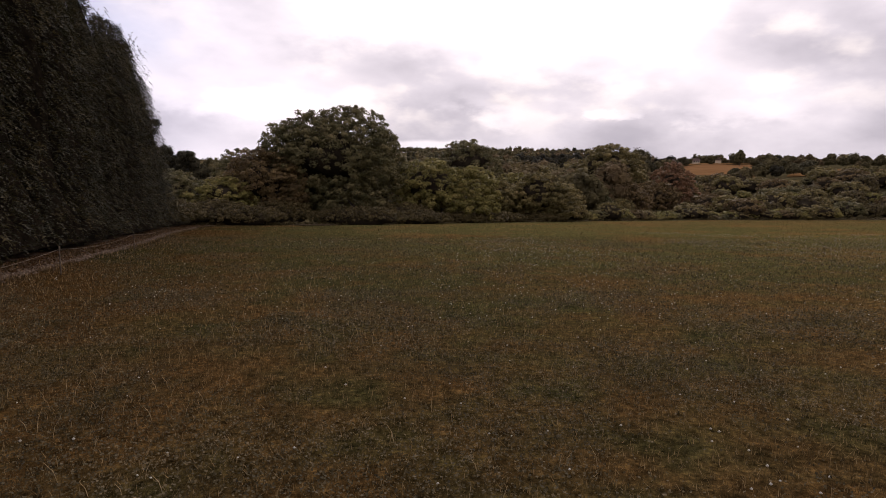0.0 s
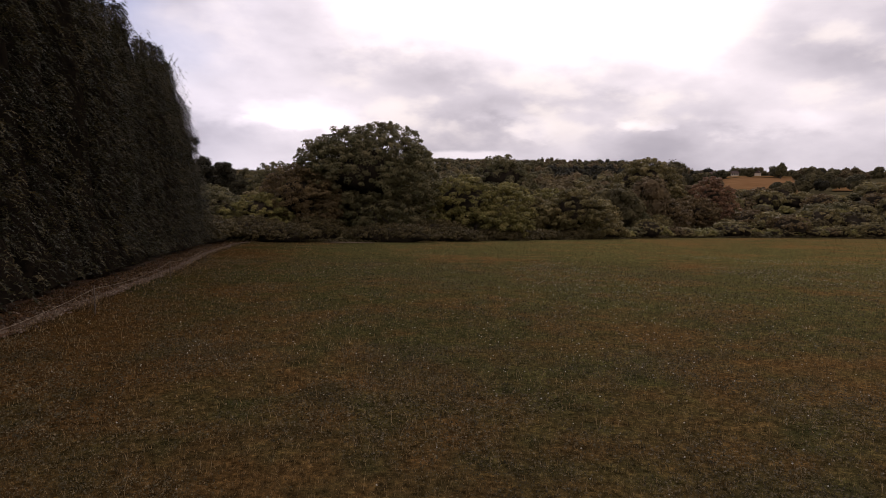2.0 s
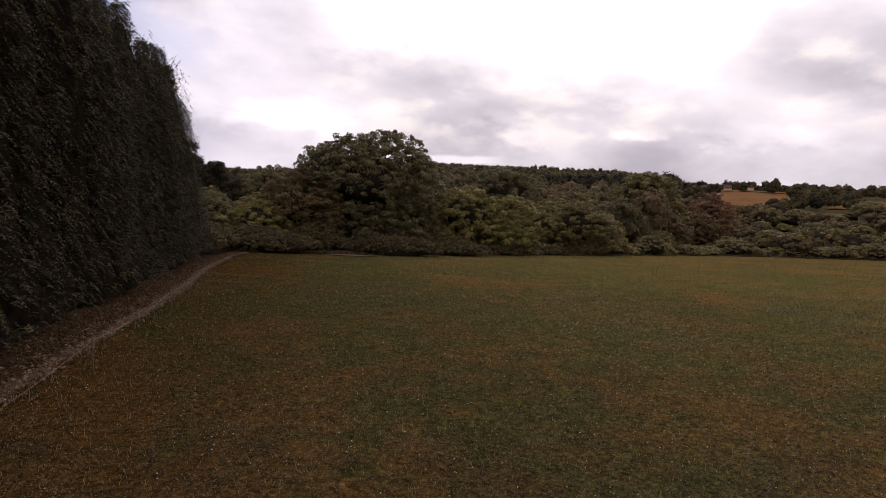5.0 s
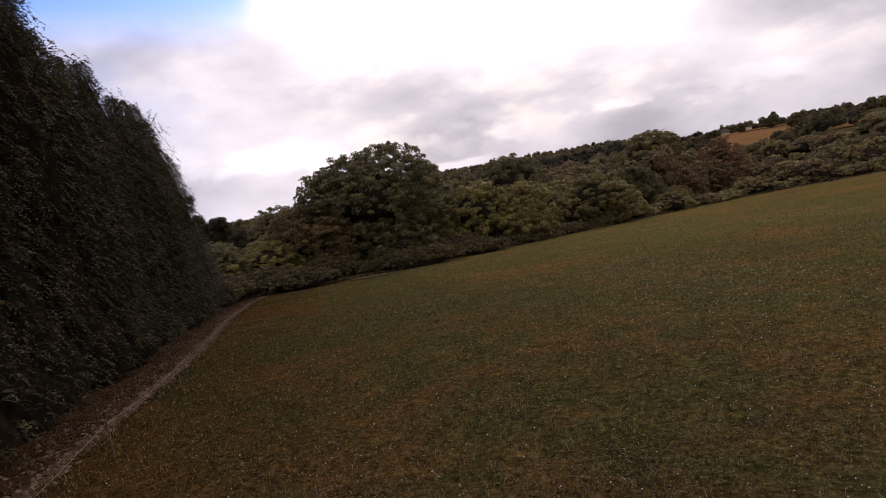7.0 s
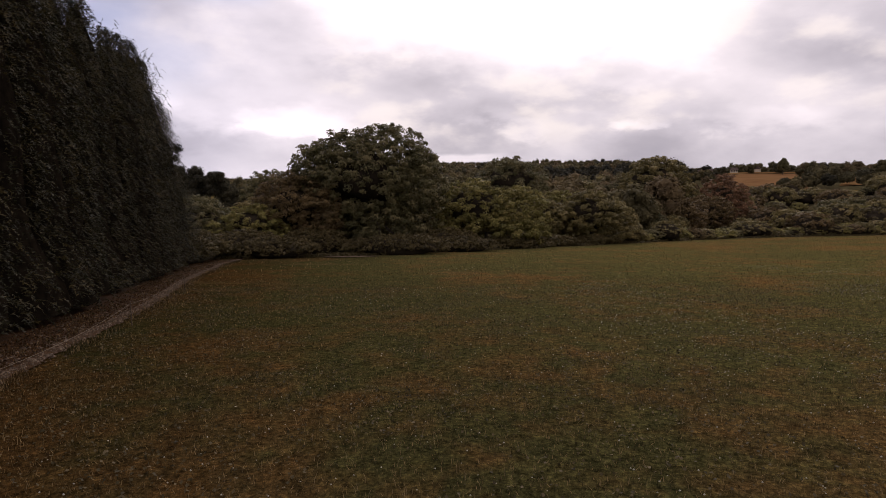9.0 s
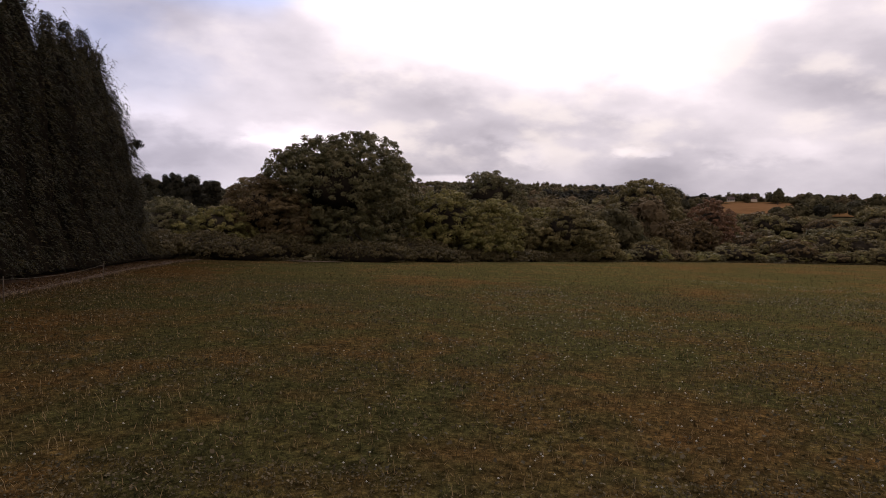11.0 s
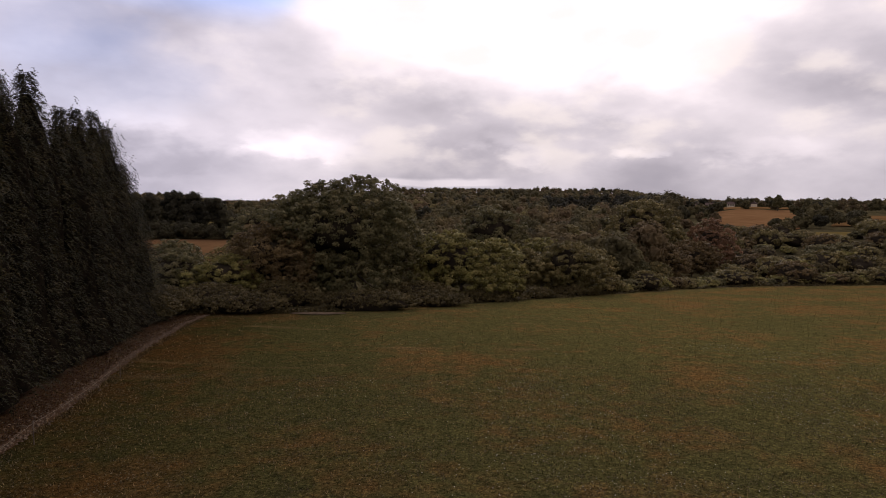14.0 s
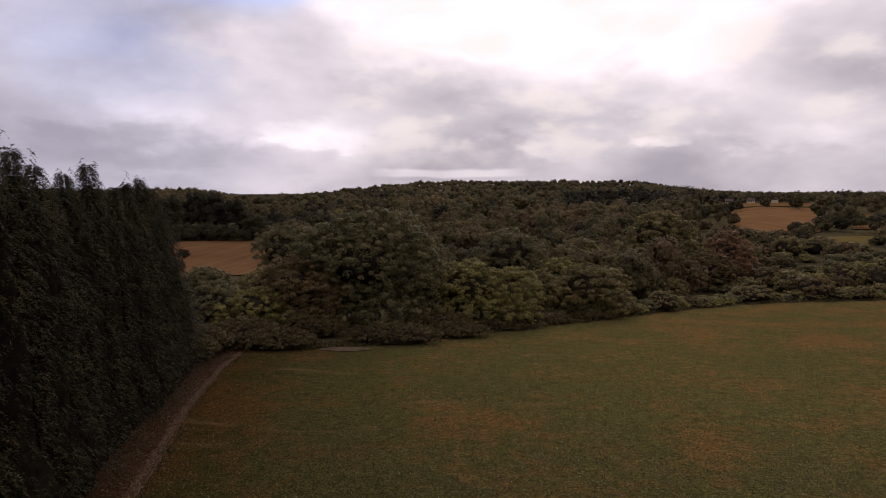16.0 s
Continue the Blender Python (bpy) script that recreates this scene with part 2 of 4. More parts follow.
def blades(n, place):
    island = n.tree.nodes.new("ShaderNodeNewGeometry").outputs["Random Per Island"]
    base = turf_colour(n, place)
    dry = n.mix(n.span(island, 0.70, 0.95), base, (0.31, 0.21, 0.10))
    return (n.mix(n.math("MULTIPLY", island, 0.25), dry, (0.04, 0.043, 0.016)),)


def litter(n, place):
    a, b = n.noise(place, 5, 5, 0.65), n.noise(place, 40, 4, 0.7)
    fac = n.math("ADD", n.math("MULTIPLY", a, 0.5), n.math("MULTIPLY", b, 0.5))
    return n.ramp(fac, (0.34, (0.0116, 0.00476, 0.00126)), (0.5, (0.0285, 0.0113, 0.00266)), (0.66, (0.0516, 0.0222, 0.00552))), b, 0.03


def dirt(n, place):
    a, b = n.noise(place, 3.5, 5, 0.6), n.noise(place, 55, 4, 0.7)
    fac = n.math("ADD", n.math("MULTIPLY", a, 0.55), n.math("MULTIPLY", b, 0.45))
    return n.ramp(fac, (0.34, (0.0197, 0.00851, 0.00276)), (0.5, (0.0412, 0.0189, 0.00646)), (0.66, (0.0754, 0.0379, 0.0145))), b, 0.02


def stubble(dark, light):
    def build(n, place):
        rows = n.tree.nodes.new("ShaderNodeMapping")
        n.link(place, rows.inputs[0])
        rows.inputs["Rotation"].default_value = (0, 0, 0.35)
        rows.inputs["Scale"].default_value = (0.5, 0.03, 0.03)
        fac = n.math("ADD", n.math("MULTIPLY", n.noise(rows.outputs[0], 1.0, 3), 0.5), n.math("MULTIPLY", n.noise(place, 0.05, 5, 0.6), 0.5))
        return n.ramp(fac, (0.36, dark), (0.64, light)), n.noise(place, 1.5, 4), 0.1

    return build


def plain(dark, light, scale):
    return lambda n, place: (n.ramp(n.noise(place, scale, 5, 0.6), (0.35, dark), (0.65, light)), n.noise(place, scale * 3, 4), 0.01)


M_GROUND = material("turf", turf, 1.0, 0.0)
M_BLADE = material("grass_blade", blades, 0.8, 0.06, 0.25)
M_CLOVER = leafy("clover_leaf", (0.020, 0.017, 0.008), (0.060, 0.047, 0.021), (0.155, 0.118, 0.064), 0.6, 0.10, 1.0, (1, 1, 1))
M_BENT = material("dry_stalk", plain((0.20, 0.14, 0.065), (0.36, 0.27, 0.14), 9), 0.8, 0.2)
M_FLOWER = material("clover_flower", plain((0.30, 0.28, 0.22), (0.52, 0.49, 0.42), 60), 0.9, 0.1)
M_LITTER = material("leaf_litter", litter, 0.95, 0.1)
M_DEAD = leafy("dead_leaf", (0.022, 0.011, 0.005), (0.050, 0.026, 0.011), (0.120, 0.067, 0.030), 0.8, 0.05, 2.0, (1, 1, 1))
M_DIRT = material("bare_track", dirt, 0.95, 0.1)
M_STONE = material("pale_stone", plain((0.036, 0.024, 0.014), (0.125, 0.085, 0.054), 14), 0.85, 0.2)
M_BARE = material("trodden_earth", plain((0.050, 0.034, 0.019), (0.125, 0.088, 0.054), 1.6), 0.95, 0.1)
M_BARK = material("bark", plain((0.045, 0.035, 0.026), (0.13, 0.105, 0.08), 7), 0.95, 0.1)
M_PALE_BARK = material("pale_bark", plain((0.25, 0.21, 0.17), (0.45, 0.40, 0.34), 5), 0.9, 0.1)
M_STAKE = material("weathered_stake", plain((0.05, 0.038, 0.028), (0.11, 0.085, 0.06), 20), 0.9, 0.1)
M_ROPE = material("pale_cord", plain((0.11, 0.085, 0.06), (0.17, 0.14, 0.10), 50), 0.9, 0.1)
M_CONIFER = leafy("conifer_spray", (0.00998, 0.012, 0.00559), (0.0251, 0.0267, 0.00977), (0.0799, 0.0692, 0.0223), 0.6, 0.06, 0.8, (0.88, 0.76, 0.96))
# near-black paint for the shade between a conifer's sprays
M_CORE = material("core_shade", plain((0.005, 0.004, 0.003), (0.013, 0.010, 0.007), 3), 1.0, 0.0)
# dark bodies within crowns: the shade among the leaves, put into the colour
M_SHADE = material("leaf_shade", plain((0.016, 0.013, 0.009), (0.038, 0.030, 0.020), 0.7), 1.0, 0.0)
M_OAK = leafy("oak_leaf", (0.060, 0.055, 0.020), (0.120, 0.102, 0.037), (0.215, 0.166, 0.068))
M_SALLOW = leafy("sallow_leaf", (0.101, 0.0885, 0.0259), (0.207, 0.175, 0.0451), (0.337, 0.265, 0.087), gain=(0.75, 0.77, 0.82))
M_THORN = leafy("thorn_leaf", (0.0832, 0.0601, 0.0295), (0.149, 0.105, 0.0472), (0.242, 0.173, 0.0767), gain=(0.72, 0.69, 0.64))
M_RUST = leafy("rusty_leaf", (0.101, 0.0546, 0.0296), (0.188, 0.101, 0.0512), (0.282, 0.155, 0.0798), gain=(0.86, 0.86, 0.85))
M_SHRUB = leafy("shrub_leaf", (0.080, 0.065, 0.0222), (0.155, 0.121, 0.038), (0.27, 0.196, 0.0678))
M_BRAMBLE = leafy("bramble_leaf", (0.038, 0.030, 0.012), (0.074, 0.057, 0.022), (0.130, 0.097, 0.040), gain=(1, 1, 1))
M_WOOD = woodland("woodland_leaf")
M_STRAW = material("straw_stubble", stubble((0.095, 0.050, 0.020), (0.145, 0.083, 0.035)), 1.0, 0.0)
M_TILTH = material("dull_stubble", stubble((0.088, 0.046, 0.022), (0.128, 0.071, 0.034)), 1.0, 0.0)
M_PLOUGH = material("ploughed_soil", stubble((0.125, 0.064, 0.028), (0.170, 0.095, 0.044)), 1.0, 0.0)
M_PASTURE = material("pasture", stubble((0.090, 0.066, 0.022), (0.130, 0.096, 0.036)), 1.0, 0.0)
M_RENDER = material("pale_render", plain((0.44, 0.36, 0.25), (0.58, 0.48, 0.34), 2), 0.9, 0.1)
M_TILE = material("brown_tiles", plain((0.06, 0.042, 0.036), (0.11, 0.078, 0.065), 3), 0.9, 0.1)
M_PANE = material("window_glass", plain((0.02, 0.02, 0.025), (0.04, 0.04, 0.05), 3), 0.15, 0.5)


# ---- making meshes ----
def mesh(name, verts, faces, mat, smooth=False, tint=None, second=None, second_from=0):
    """A mesh from an array of corners and one of faces that all have as many sides."""
    verts, faces = np.asarray(verts, np.float32), np.asarray(faces, np.int32)
    me = bpy.data.meshes.new(name)
    me.vertices.add(len(verts))
    me.vertices.foreach_set("co", verts.ravel())
    me.loops.add(faces.size)
    me.loops.foreach_set("vertex_index", faces.ravel())
    me.polygons.add(len(faces))
    me.polygons.foreach_set("loop_start", np.arange(0, faces.size, faces.shape[1], dtype=np.int32))
    me.polygons.foreach_set("use_smooth", np.full(len(faces), smooth))
    if tint is not None:
        me.attributes.new("tint", "FLOAT", "POINT").data.foreach_set("value", np.asarray(tint, np.float32))
    me.update(calc_edges=True)
    me.materials.append(mat)
    if second:
        me.materials.append(second)
        me.polygons.foreach_set("material_index", (np.arange(len(faces)) >= second_from).astype(np.int32))
    return me


def part(name, me, parent, label=""):
    ob = new(name, me)
    ob.parent = parent
    return tagged(ob, label)


def thing(name, x, y, z, label, category, group=""):
    ob = new(name)
    ob.location = (x, y, z)
    ob.empty_display_size = 0.5
    return tagged(ob, label, category, group)


def unit(v):
    return v / np.maximum(np.linalg.norm(v, axis=-1, keepdims=True), 1e-9)


def leaves(rng, at, facing, length, width, droop=0.0, three=False):
    """Four-cornered (or three-cornered) leaves: corners and faces. facing: the way that each leaf's upper side looks."""
    count = len(at)
    facing = unit(facing)
    along = unit(np.cross(facing, rng.normal(size=(count, 3))))
    along = unit(along + np.array((0, 0, -droop)))
    side = unit(np.cross(facing, along))
    size = (length * rng.uniform(0.6, 1.3, count))[:, None]
    wide = size * width
    if three:
        verts = np.stack([at - along * size * 0.5 - side * wide * 0.5, at - along * size * 0.4 + side * wide * 0.5, at + along * size * 0.6], 1)
        return verts.reshape(-1, 3), np.arange(count * 3).reshape(-1, 3)
    verts = np.stack([at - along * size * 0.5, at + side * wide * 0.5 + along * size * 0.05, at + along * size * 0.5 + facing * size * -0.12, at - side * wide * 0.5 + along * size * 0.05], 1)
    return verts.reshape(-1, 3), np.arange(count * 4).reshape(-1, 4)


def boughs(rng, blobs, lobes, lobe, each, length, width=0.6, hang=-0.55, shell=0.74, droop=0.25):
    """A crown: leaves on many small lobes, which lie in the outer shell of a few large blobs (x, y, z, rx, ry, rz)."""
    blobs = np.array(blobs, float)
    weight = blobs[:, 3] * blobs[:, 5]
    which = rng.choice(len(blobs), lobes, p=weight / weight.sum())
    out = unit(rng.normal(size=(lobes, 3)))
    out[:, 2] = np.where(out[:, 2] < hang, -out[:, 2], out[:, 2])
    centre = blobs[which, :3] + out * blobs[which, 3:] * (rng.uniform(shell ** 2, 1.0, lobes) ** 0.5)[:, None]
    size = lobe * rng.uniform(0.5, 1.55, lobes)
    count = lobes * each
    home = np.repeat(np.arange(lobes), each)
    tone = rng.uniform(0, 1, lobes)
    spread = unit(rng.normal(size=(count, 3)) + 0.75 * out[home] + np.array((0, 0, 0.45)))
    at = centre[home] + spread * (size[home] * rng.uniform(0.6, 1.07, count))[:, None] * np.array((1, 1, 0.62))
    facing = spread + np.array((0, 0, 0.35)) + rng.normal(size=(count, 3)) * 0.35
    return *leaves(rng, at, facing, length, width, droop, True), np.repeat(tone[home], 3)


def tube(points, radii, sides=7):
    """Corners and faces of a bent, tapering limb."""
    points, radii = np.array(points, float), np.array(radii, float)
    way = unit(np.gradient(points, axis=0))
    a = unit(np.cross(way, (0.3, 0.9, 0.1)))
    b = np.cross(way, a)
    turn = np.linspace(0, 2 * math.pi, sides, endpoint=False)
    ring = points[:, None] + radii[:, None, None] * (np.cos(turn)[None, :, None] * a[:, None] + np.sin(turn)[None, :, None] * b[:, None])
    faces = [(i * sides + j, i * sides + (j + 1) % sides, (i + 1) * sides + (j + 1) % sides, (i + 1) * sides + j) for i in range(len(points) - 1) for j in range(sides)]
    return ring.reshape(-1, 3), np.array(faces)


def joined(pieces):
    verts, faces, start = [], [], 0
    for v, f in pieces:
        verts.append(v)
        faces.append(np.asarray(f) + start)
        start += len(v)
    return np.concatenate(verts), np.concatenate(faces)


def lumpy(rng, rx, ry, rz, cz, rough=0.12, rings=12, sides=16):
    """A closed uneven body, for the painted shade inside dense bushes."""
    verts = []
    for i in range(rings + 1):
        for j in range(sides):
            u, v = math.pi * i / rings, 2 * math.pi * j / sides
            d = Vector((math.sin(u) * math.cos(v), math.sin(u) * math.sin(v), math.cos(u)))
            k = 1 + rough * 2 * noise.noise(d * 2.3 + Vector((rx, ry, cz)))
            verts.append((d.x * rx * k, d.y * ry * k, max(0.02, cz + d.z * rz * k)))
    faces = [(i * sides + j, (i + 1) * sides + j, (i + 1) * sides + (j + 1) % sides, i * sides + (j + 1) % sides) for i in range(rings) for j in range(sides)]
    return np.array(verts), np.array(faces)


# ---- the lie of the land ----
EDGE_X = np.array((-400, -60, -20, -12, -3, 6, 17, 28, 38, 47, 57, 66, 120, 400), float)
EDGE_Y = np.array((49, 49, 50.6, 52.6, 58.6, 65.2, 74.8, 83.5, 90.5, 94.5, 97.5, 100.5, 112, 150), float)
LAND_TURN = np.array((-180, -90, -45, -28, -23.5, -18.5, -12, -5, 0, 14, 18.5, 24, 32, 60, 180), float)
LAND_FAR = np.array((60, 90, 130, 170, 260, 330, 400, 480, 600, 800, 1000, 1300, 2000, 6000), float)
VALLEY = np.array((
    (-5, -6, -8, -9, -9, -8, -5, -2, 3, 5, 5, 5, 4, 0),
    (-5, -7, -11, -13, -11, -9, -6, -3.5, 0, 5, 6, 6, 4, 0),
    (-5, -7, -11, -13.3, -11.2, -9, -6, -3.5, 0, 5, 9, 8, 4, 0),
    (-5, -7, -11, -13.5, -12, -10, -9, -8, -6, -4, -3, -3, -2, 0),
    (-5, -7, -11, -14, -13, -10.5, -7.5, -4.5, 0, 6, 11, 12, 8, 0),
    (-5, -7, -11, -14, -13, -10.5, -7.5, -4, 2, 11, 20, 26, 18, 0),
    (-5, -7.5, -10, -13.5, -12.5, -10.5, -7.5, -4, 2, 10, 19, 26, 18, 0),
    (-5, -7.5, -10, -13, -11.5, -9.5, -6, -3, 2, 10, 18, 23, 16, 0),
    (-5, -8, -9.5, -10, -6, -3, 0, 1, 2, 3, 5, 6, 4, 0),
    (-5, -8, -8.5, -6.5, -0.5, 2.0, 2.5, 2, 0, -2, -2, -2, -3, -5),
    (-5, -8, -6.5, -4.0, -0.5, 1.0, 2.0, 2, 0, -2, -2, -2, -3, -5),
), float)
VALLEY = VALLEY[(0, 1, 1, 2, 3, 3, 4, 5, 6, 7, 8, 9, 10, 10, 0), :]


def ease(v, a, b):
    v = np.clip((v - a) / (b - a), 0, 1)
    return v * v * (3 - 2 * v)


def beyond(x, y):
    """How far a place lies past the field's far edge."""
    return y - np.interp(x, EDGE_X, EDGE_Y)


def ground(x, y):
    """The height of the ground: the field falls away gently from the start, then a wooded valley and hills."""
    x, y = np.asarray(x, float), np.asarray(y, float)
    field = -0.077 * np.clip(y, -90, 160) - 0.003 * np.clip(x, 0, 90)
    far, turn = np.hypot(x, y), np.degrees(np.arctan2(x, y))
    i = np.clip(np.searchsorted(LAND_TURN, turn) - 1, 0, len(LAND_TURN) - 2)
    j = np.clip(np.searchsorted(LAND_FAR, far) - 1, 0, len(LAND_FAR) - 2)
    u = np.clip((turn - LAND_TURN[i]) / (LAND_TURN[i + 1] - LAND_TURN[i]), 0, 1)
    v = np.clip((far - LAND_FAR[j]) / (LAND_FAR[j + 1] - LAND_FAR[j]), 0, 1)
    land = (VALLEY[i, j] * (1 - u) + VALLEY[i + 1, j] * u) * (1 - v) + (VALLEY[i, j + 1] * (1 - u) + VALLEY[i + 1, j + 1] * u) * v
    past = np.maximum(ease(beyond(x, y), 0, 34), ease(far, 170, 420))
    return field * (1 - past) + land * past


def stretch(count, reach, bend, middle):
    u = np.linspace(-1, 1, count)
    return middle + reach * np.sinh(bend * u) / math.sinh(bend)


GRID = 261
side_x, side_y = stretch(GRID, 4600, 8.5, -2), stretch(GRID, 4600, 8.5, 22)
gx, gy = np.meshgrid(side_x, side_y, indexing="ij")
gz = ground(gx, gy)


def lie(x, y):
    """The height of the ground sheet as it is built, between its corners."""
    x, y = np.asarray(x, float), np.asarray(y, float)
    i = np.clip(np.searchsorted(side_x, x) - 1, 0, GRID - 2)
    j = np.clip(np.searchsorted(side_y, y) - 1, 0, GRID - 2)
    u, v = (x - side_x[i]) / (side_x[i + 1] - side_x[i]), (y - side_y[j]) / (side_y[j + 1] - side_y[j])
    return (gz[i, j] * (1 - u) + gz[i + 1, j] * u) * (1 - v) + (gz[i, j + 1] * (1 - u) + gz[i + 1, j + 1] * u) * v


def height(x, y):
    return float(lie(x, y))


cells = np.arange(GRID * GRID).reshape(GRID, GRID)
quads = np.stack([cells[:-1, :-1], cells[1:, :-1], cells[1:, 1:], cells[:-1, 1:]], -1).reshape(-1, 4)
me = mesh("ground", np.stack([gx, gy, gz], -1).reshape(-1, 3), quads, M_GROUND, True)
wild = np.maximum(ease(beyond(gx, gy), 0.2, 1.8), ease(np.hypot(gx, gy), 150, 200))
me.attributes.new("wild", "FLOAT", "POINT").data.foreach_set("value", wild.ravel().astype(np.float32))
tagged(new("ground", me), "mown grass field sloping down to a wooded valley", "ground", kind="structure")


def draped(name, rows, mat, above, label, category="field"):
    """A sheet over the ground, from rows of (x, y)."""
    rows = np.array(rows, float)
    a, b = rows.shape[:2]
    z = lie(rows[..., 0], rows[..., 1]) + above
    index = np.arange(a * b).reshape(a, b)
    faces = np.stack([index[:-1, :-1], index[1:, :-1], index[1:, 1:], index[:-1, 1:]], -1).reshape(-1, 4)
    return tagged(new(name, mesh(name, np.concatenate([rows, z[..., None]], -1).reshape(-1, 3), faces, mat, True)), label, category, kind="structure")


def sector(turn_a, turn_b, far_a, far_b, steps=14):
    turns, fars = np.radians(np.linspace(turn_a, turn_b, steps)), np.linspace(far_a, far_b, steps)
    bend = (far_b - far_a) * 0.05
    rows = [[(r + bend * math.sin(9 * t + far_a), t + 0.006 * math.sin(r * 0.11 + turn_a)) for t in turns] for r in fars]
    return [[(r * math.sin(t), r * math.cos(t)) for r, t in row] for row in rows]


# open fields in the woods: turns and distances
FIELDS = (
    ("stubble_field", (-50, -20.0, 168, 268), M_TILTH, "straw-coloured stubble field below the tree line"),
    ("ploughed_field", (22.2, 28.2, 205, 318), M_PLOUGH, "reddish-brown ploughed field on the far slope"),
    ("stubble_strip", (20.2, 28.6, 336, 396), M_STRAW, "narrow pale stubble strip above the ploughed field"),
    ("far_stubble", (31.0, 50, 216, 280), M_STRAW, "pale stubble field among dark trees"),
    ("pasture", (28.6, 32.0, 168, 198), M_PASTURE, "small olive pasture between hedges"),
    ("hill_stubble", (-13.4, -11.0, 900, 990), M_STRAW, "small pale field high on the wooded hill"),
    ("far_pasture", (-25.0, -21.5, 390, 470), M_PASTURE, "far olive pasture on the hillside"),
)
for name, span, mat, label in FIELDS:
    draped(name, sector(*span, steps=30), mat, 0.3, label)


def in_field(turn, far, room=0.0):
    hit = np.zeros(np.shape(turn), bool)
    for _, (a, b, c, d), _, _ in FIELDS:
        hit |= (turn > a + 0.25) & (turn < b - 0.25) & (far > c - 5 - room) & (far < d + 1)
    return hit


# ---- the tall conifer hedge along the left side ----
HEDGE_FOOT = Vector((-11.3, 13.3))
HEDGE_WAY = Vector((-0.306, 0.952))
HEDGE_BACK = Vector((-0.952, -0.306))


def conifer_meshes(seed, tall, wide):
    """Trunk, inner body painted dark for shade, and drooping outer sprays of one conifer of a hedge, at the origin."""
    rng = np.random.default_rng(seed)
    trunk = tube([(0, 0, -0.1), (0.05, 0.03, tall * 0.3), (0, 0.05, tall * 0.6), (0, 0, tall * 0.93)], (0.22, 0.18, 0.12, 0.03))

    def profile(h):
        return wide * np.clip(1.0 - 0.20 * ease(h, 0.0, 0.6) - 0.80 * ease(h, 0.56, 1.05) ** 1.1, 0.02, 1) * (1.46 - 0.46 * ease(h, 0.0, 0.2))

    # solid core, coloured as the shade deep inside the conifer
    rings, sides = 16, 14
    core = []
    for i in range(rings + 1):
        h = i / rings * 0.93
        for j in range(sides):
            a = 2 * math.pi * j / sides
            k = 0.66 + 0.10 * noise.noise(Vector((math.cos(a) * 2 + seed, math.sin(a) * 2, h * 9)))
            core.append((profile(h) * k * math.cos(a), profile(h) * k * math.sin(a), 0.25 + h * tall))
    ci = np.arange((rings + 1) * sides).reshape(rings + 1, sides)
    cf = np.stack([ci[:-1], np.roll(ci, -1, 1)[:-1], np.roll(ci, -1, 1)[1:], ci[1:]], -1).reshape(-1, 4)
    # plumes: drooping fronds in bulging boughs, each frond a curved axis with leaflets down both sides
    count = int(118 * tall * wide)
    h = rng.uniform(0.005, 1.0, count) ** 0.92
    a = rng.uniform(0, 2 * math.pi, count)
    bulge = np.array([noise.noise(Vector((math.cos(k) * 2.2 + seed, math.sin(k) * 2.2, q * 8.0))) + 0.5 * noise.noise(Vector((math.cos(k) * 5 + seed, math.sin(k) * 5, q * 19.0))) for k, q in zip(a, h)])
    r = np.maximum(profile(h) * rng.uniform(0.72, 1.02, count) + 0.42 * bulge, 0.04)
    foot = np.stack([r * np.cos(a), r * np.sin(a), 0.3 + h * tall + rng.uniform(-0.1, 0.1, count)], -1)
    # a few leaders stick out of the top
    for k in range(16):
        x, y = rng.uniform(-0.6, 0.6, 2) * wide
        top = tall * (1.05 - 0.10 * math.hypot(x, y) / wide * 2 + rng.uniform(-0.05, 0.03))
        foot = np.concatenate([foot, np.stack([x + rng.normal(0, 0.07, 12), y + rng.normal(0, 0.07, 12), top - np.linspace(0, 1.5, 12)], -1)])
        a, bulge = np.concatenate([a, rng.uniform(0, 6.28, 12)]), np.concatenate([bulge, np.full(12, 0.3)])
    count = len(foot)
    a = a + rng.normal(0, 0.45, count)
    out = np.stack([np.cos(a), np.sin(a), np.zeros(count)], -1)
    across = unit(np.stack([-np.sin(a), np.cos(a), rng.normal(0, 0.45, count)], -1))
    long = rng.uniform(0.25, 0.60, count)[:, None]
    lift = rng.uniform(0.05, 0.5, count)[:, None]
    pieces = []
    for k in range(6):
        u = 0.08 + k / 6
        at = foot + out * long * 0.7 * u
        at[:, 2:] += long * (lift * u - 0.85 * u * u)
        along = out * 0.7
        along = unit(np.concatenate([along[:, :2], lift - 1.7 * u], -1))
        for sign in (-1, 1):
            way = unit(along * 0.75 + across * sign * 0.6 + rng.normal(size=(count, 3)) * 0.25)
            size = 0.10 * (1.1 - 0.5 * u) * rng.uniform(0.7, 1.3, count)[:, None]
            pieces.append(np.stack([at - along * size * 0.3, at + along * size * 0.3, at + way * size], 1))
    verts = np.stack(pieces, 1).reshape(-1, 3)
    # shade put into the tint: darker in hollows between boughs, lighter on bulges
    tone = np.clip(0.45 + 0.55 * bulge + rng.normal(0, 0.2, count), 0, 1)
    return (mesh("trunk", *trunk, M_BARK, True), mesh("shaded_interior", core, cf, M_CORE, True), mesh("foliage", verts, np.arange(len(verts)).reshape(-1, 3), M_CONIFER, tint=np.repeat(tone, 36)))


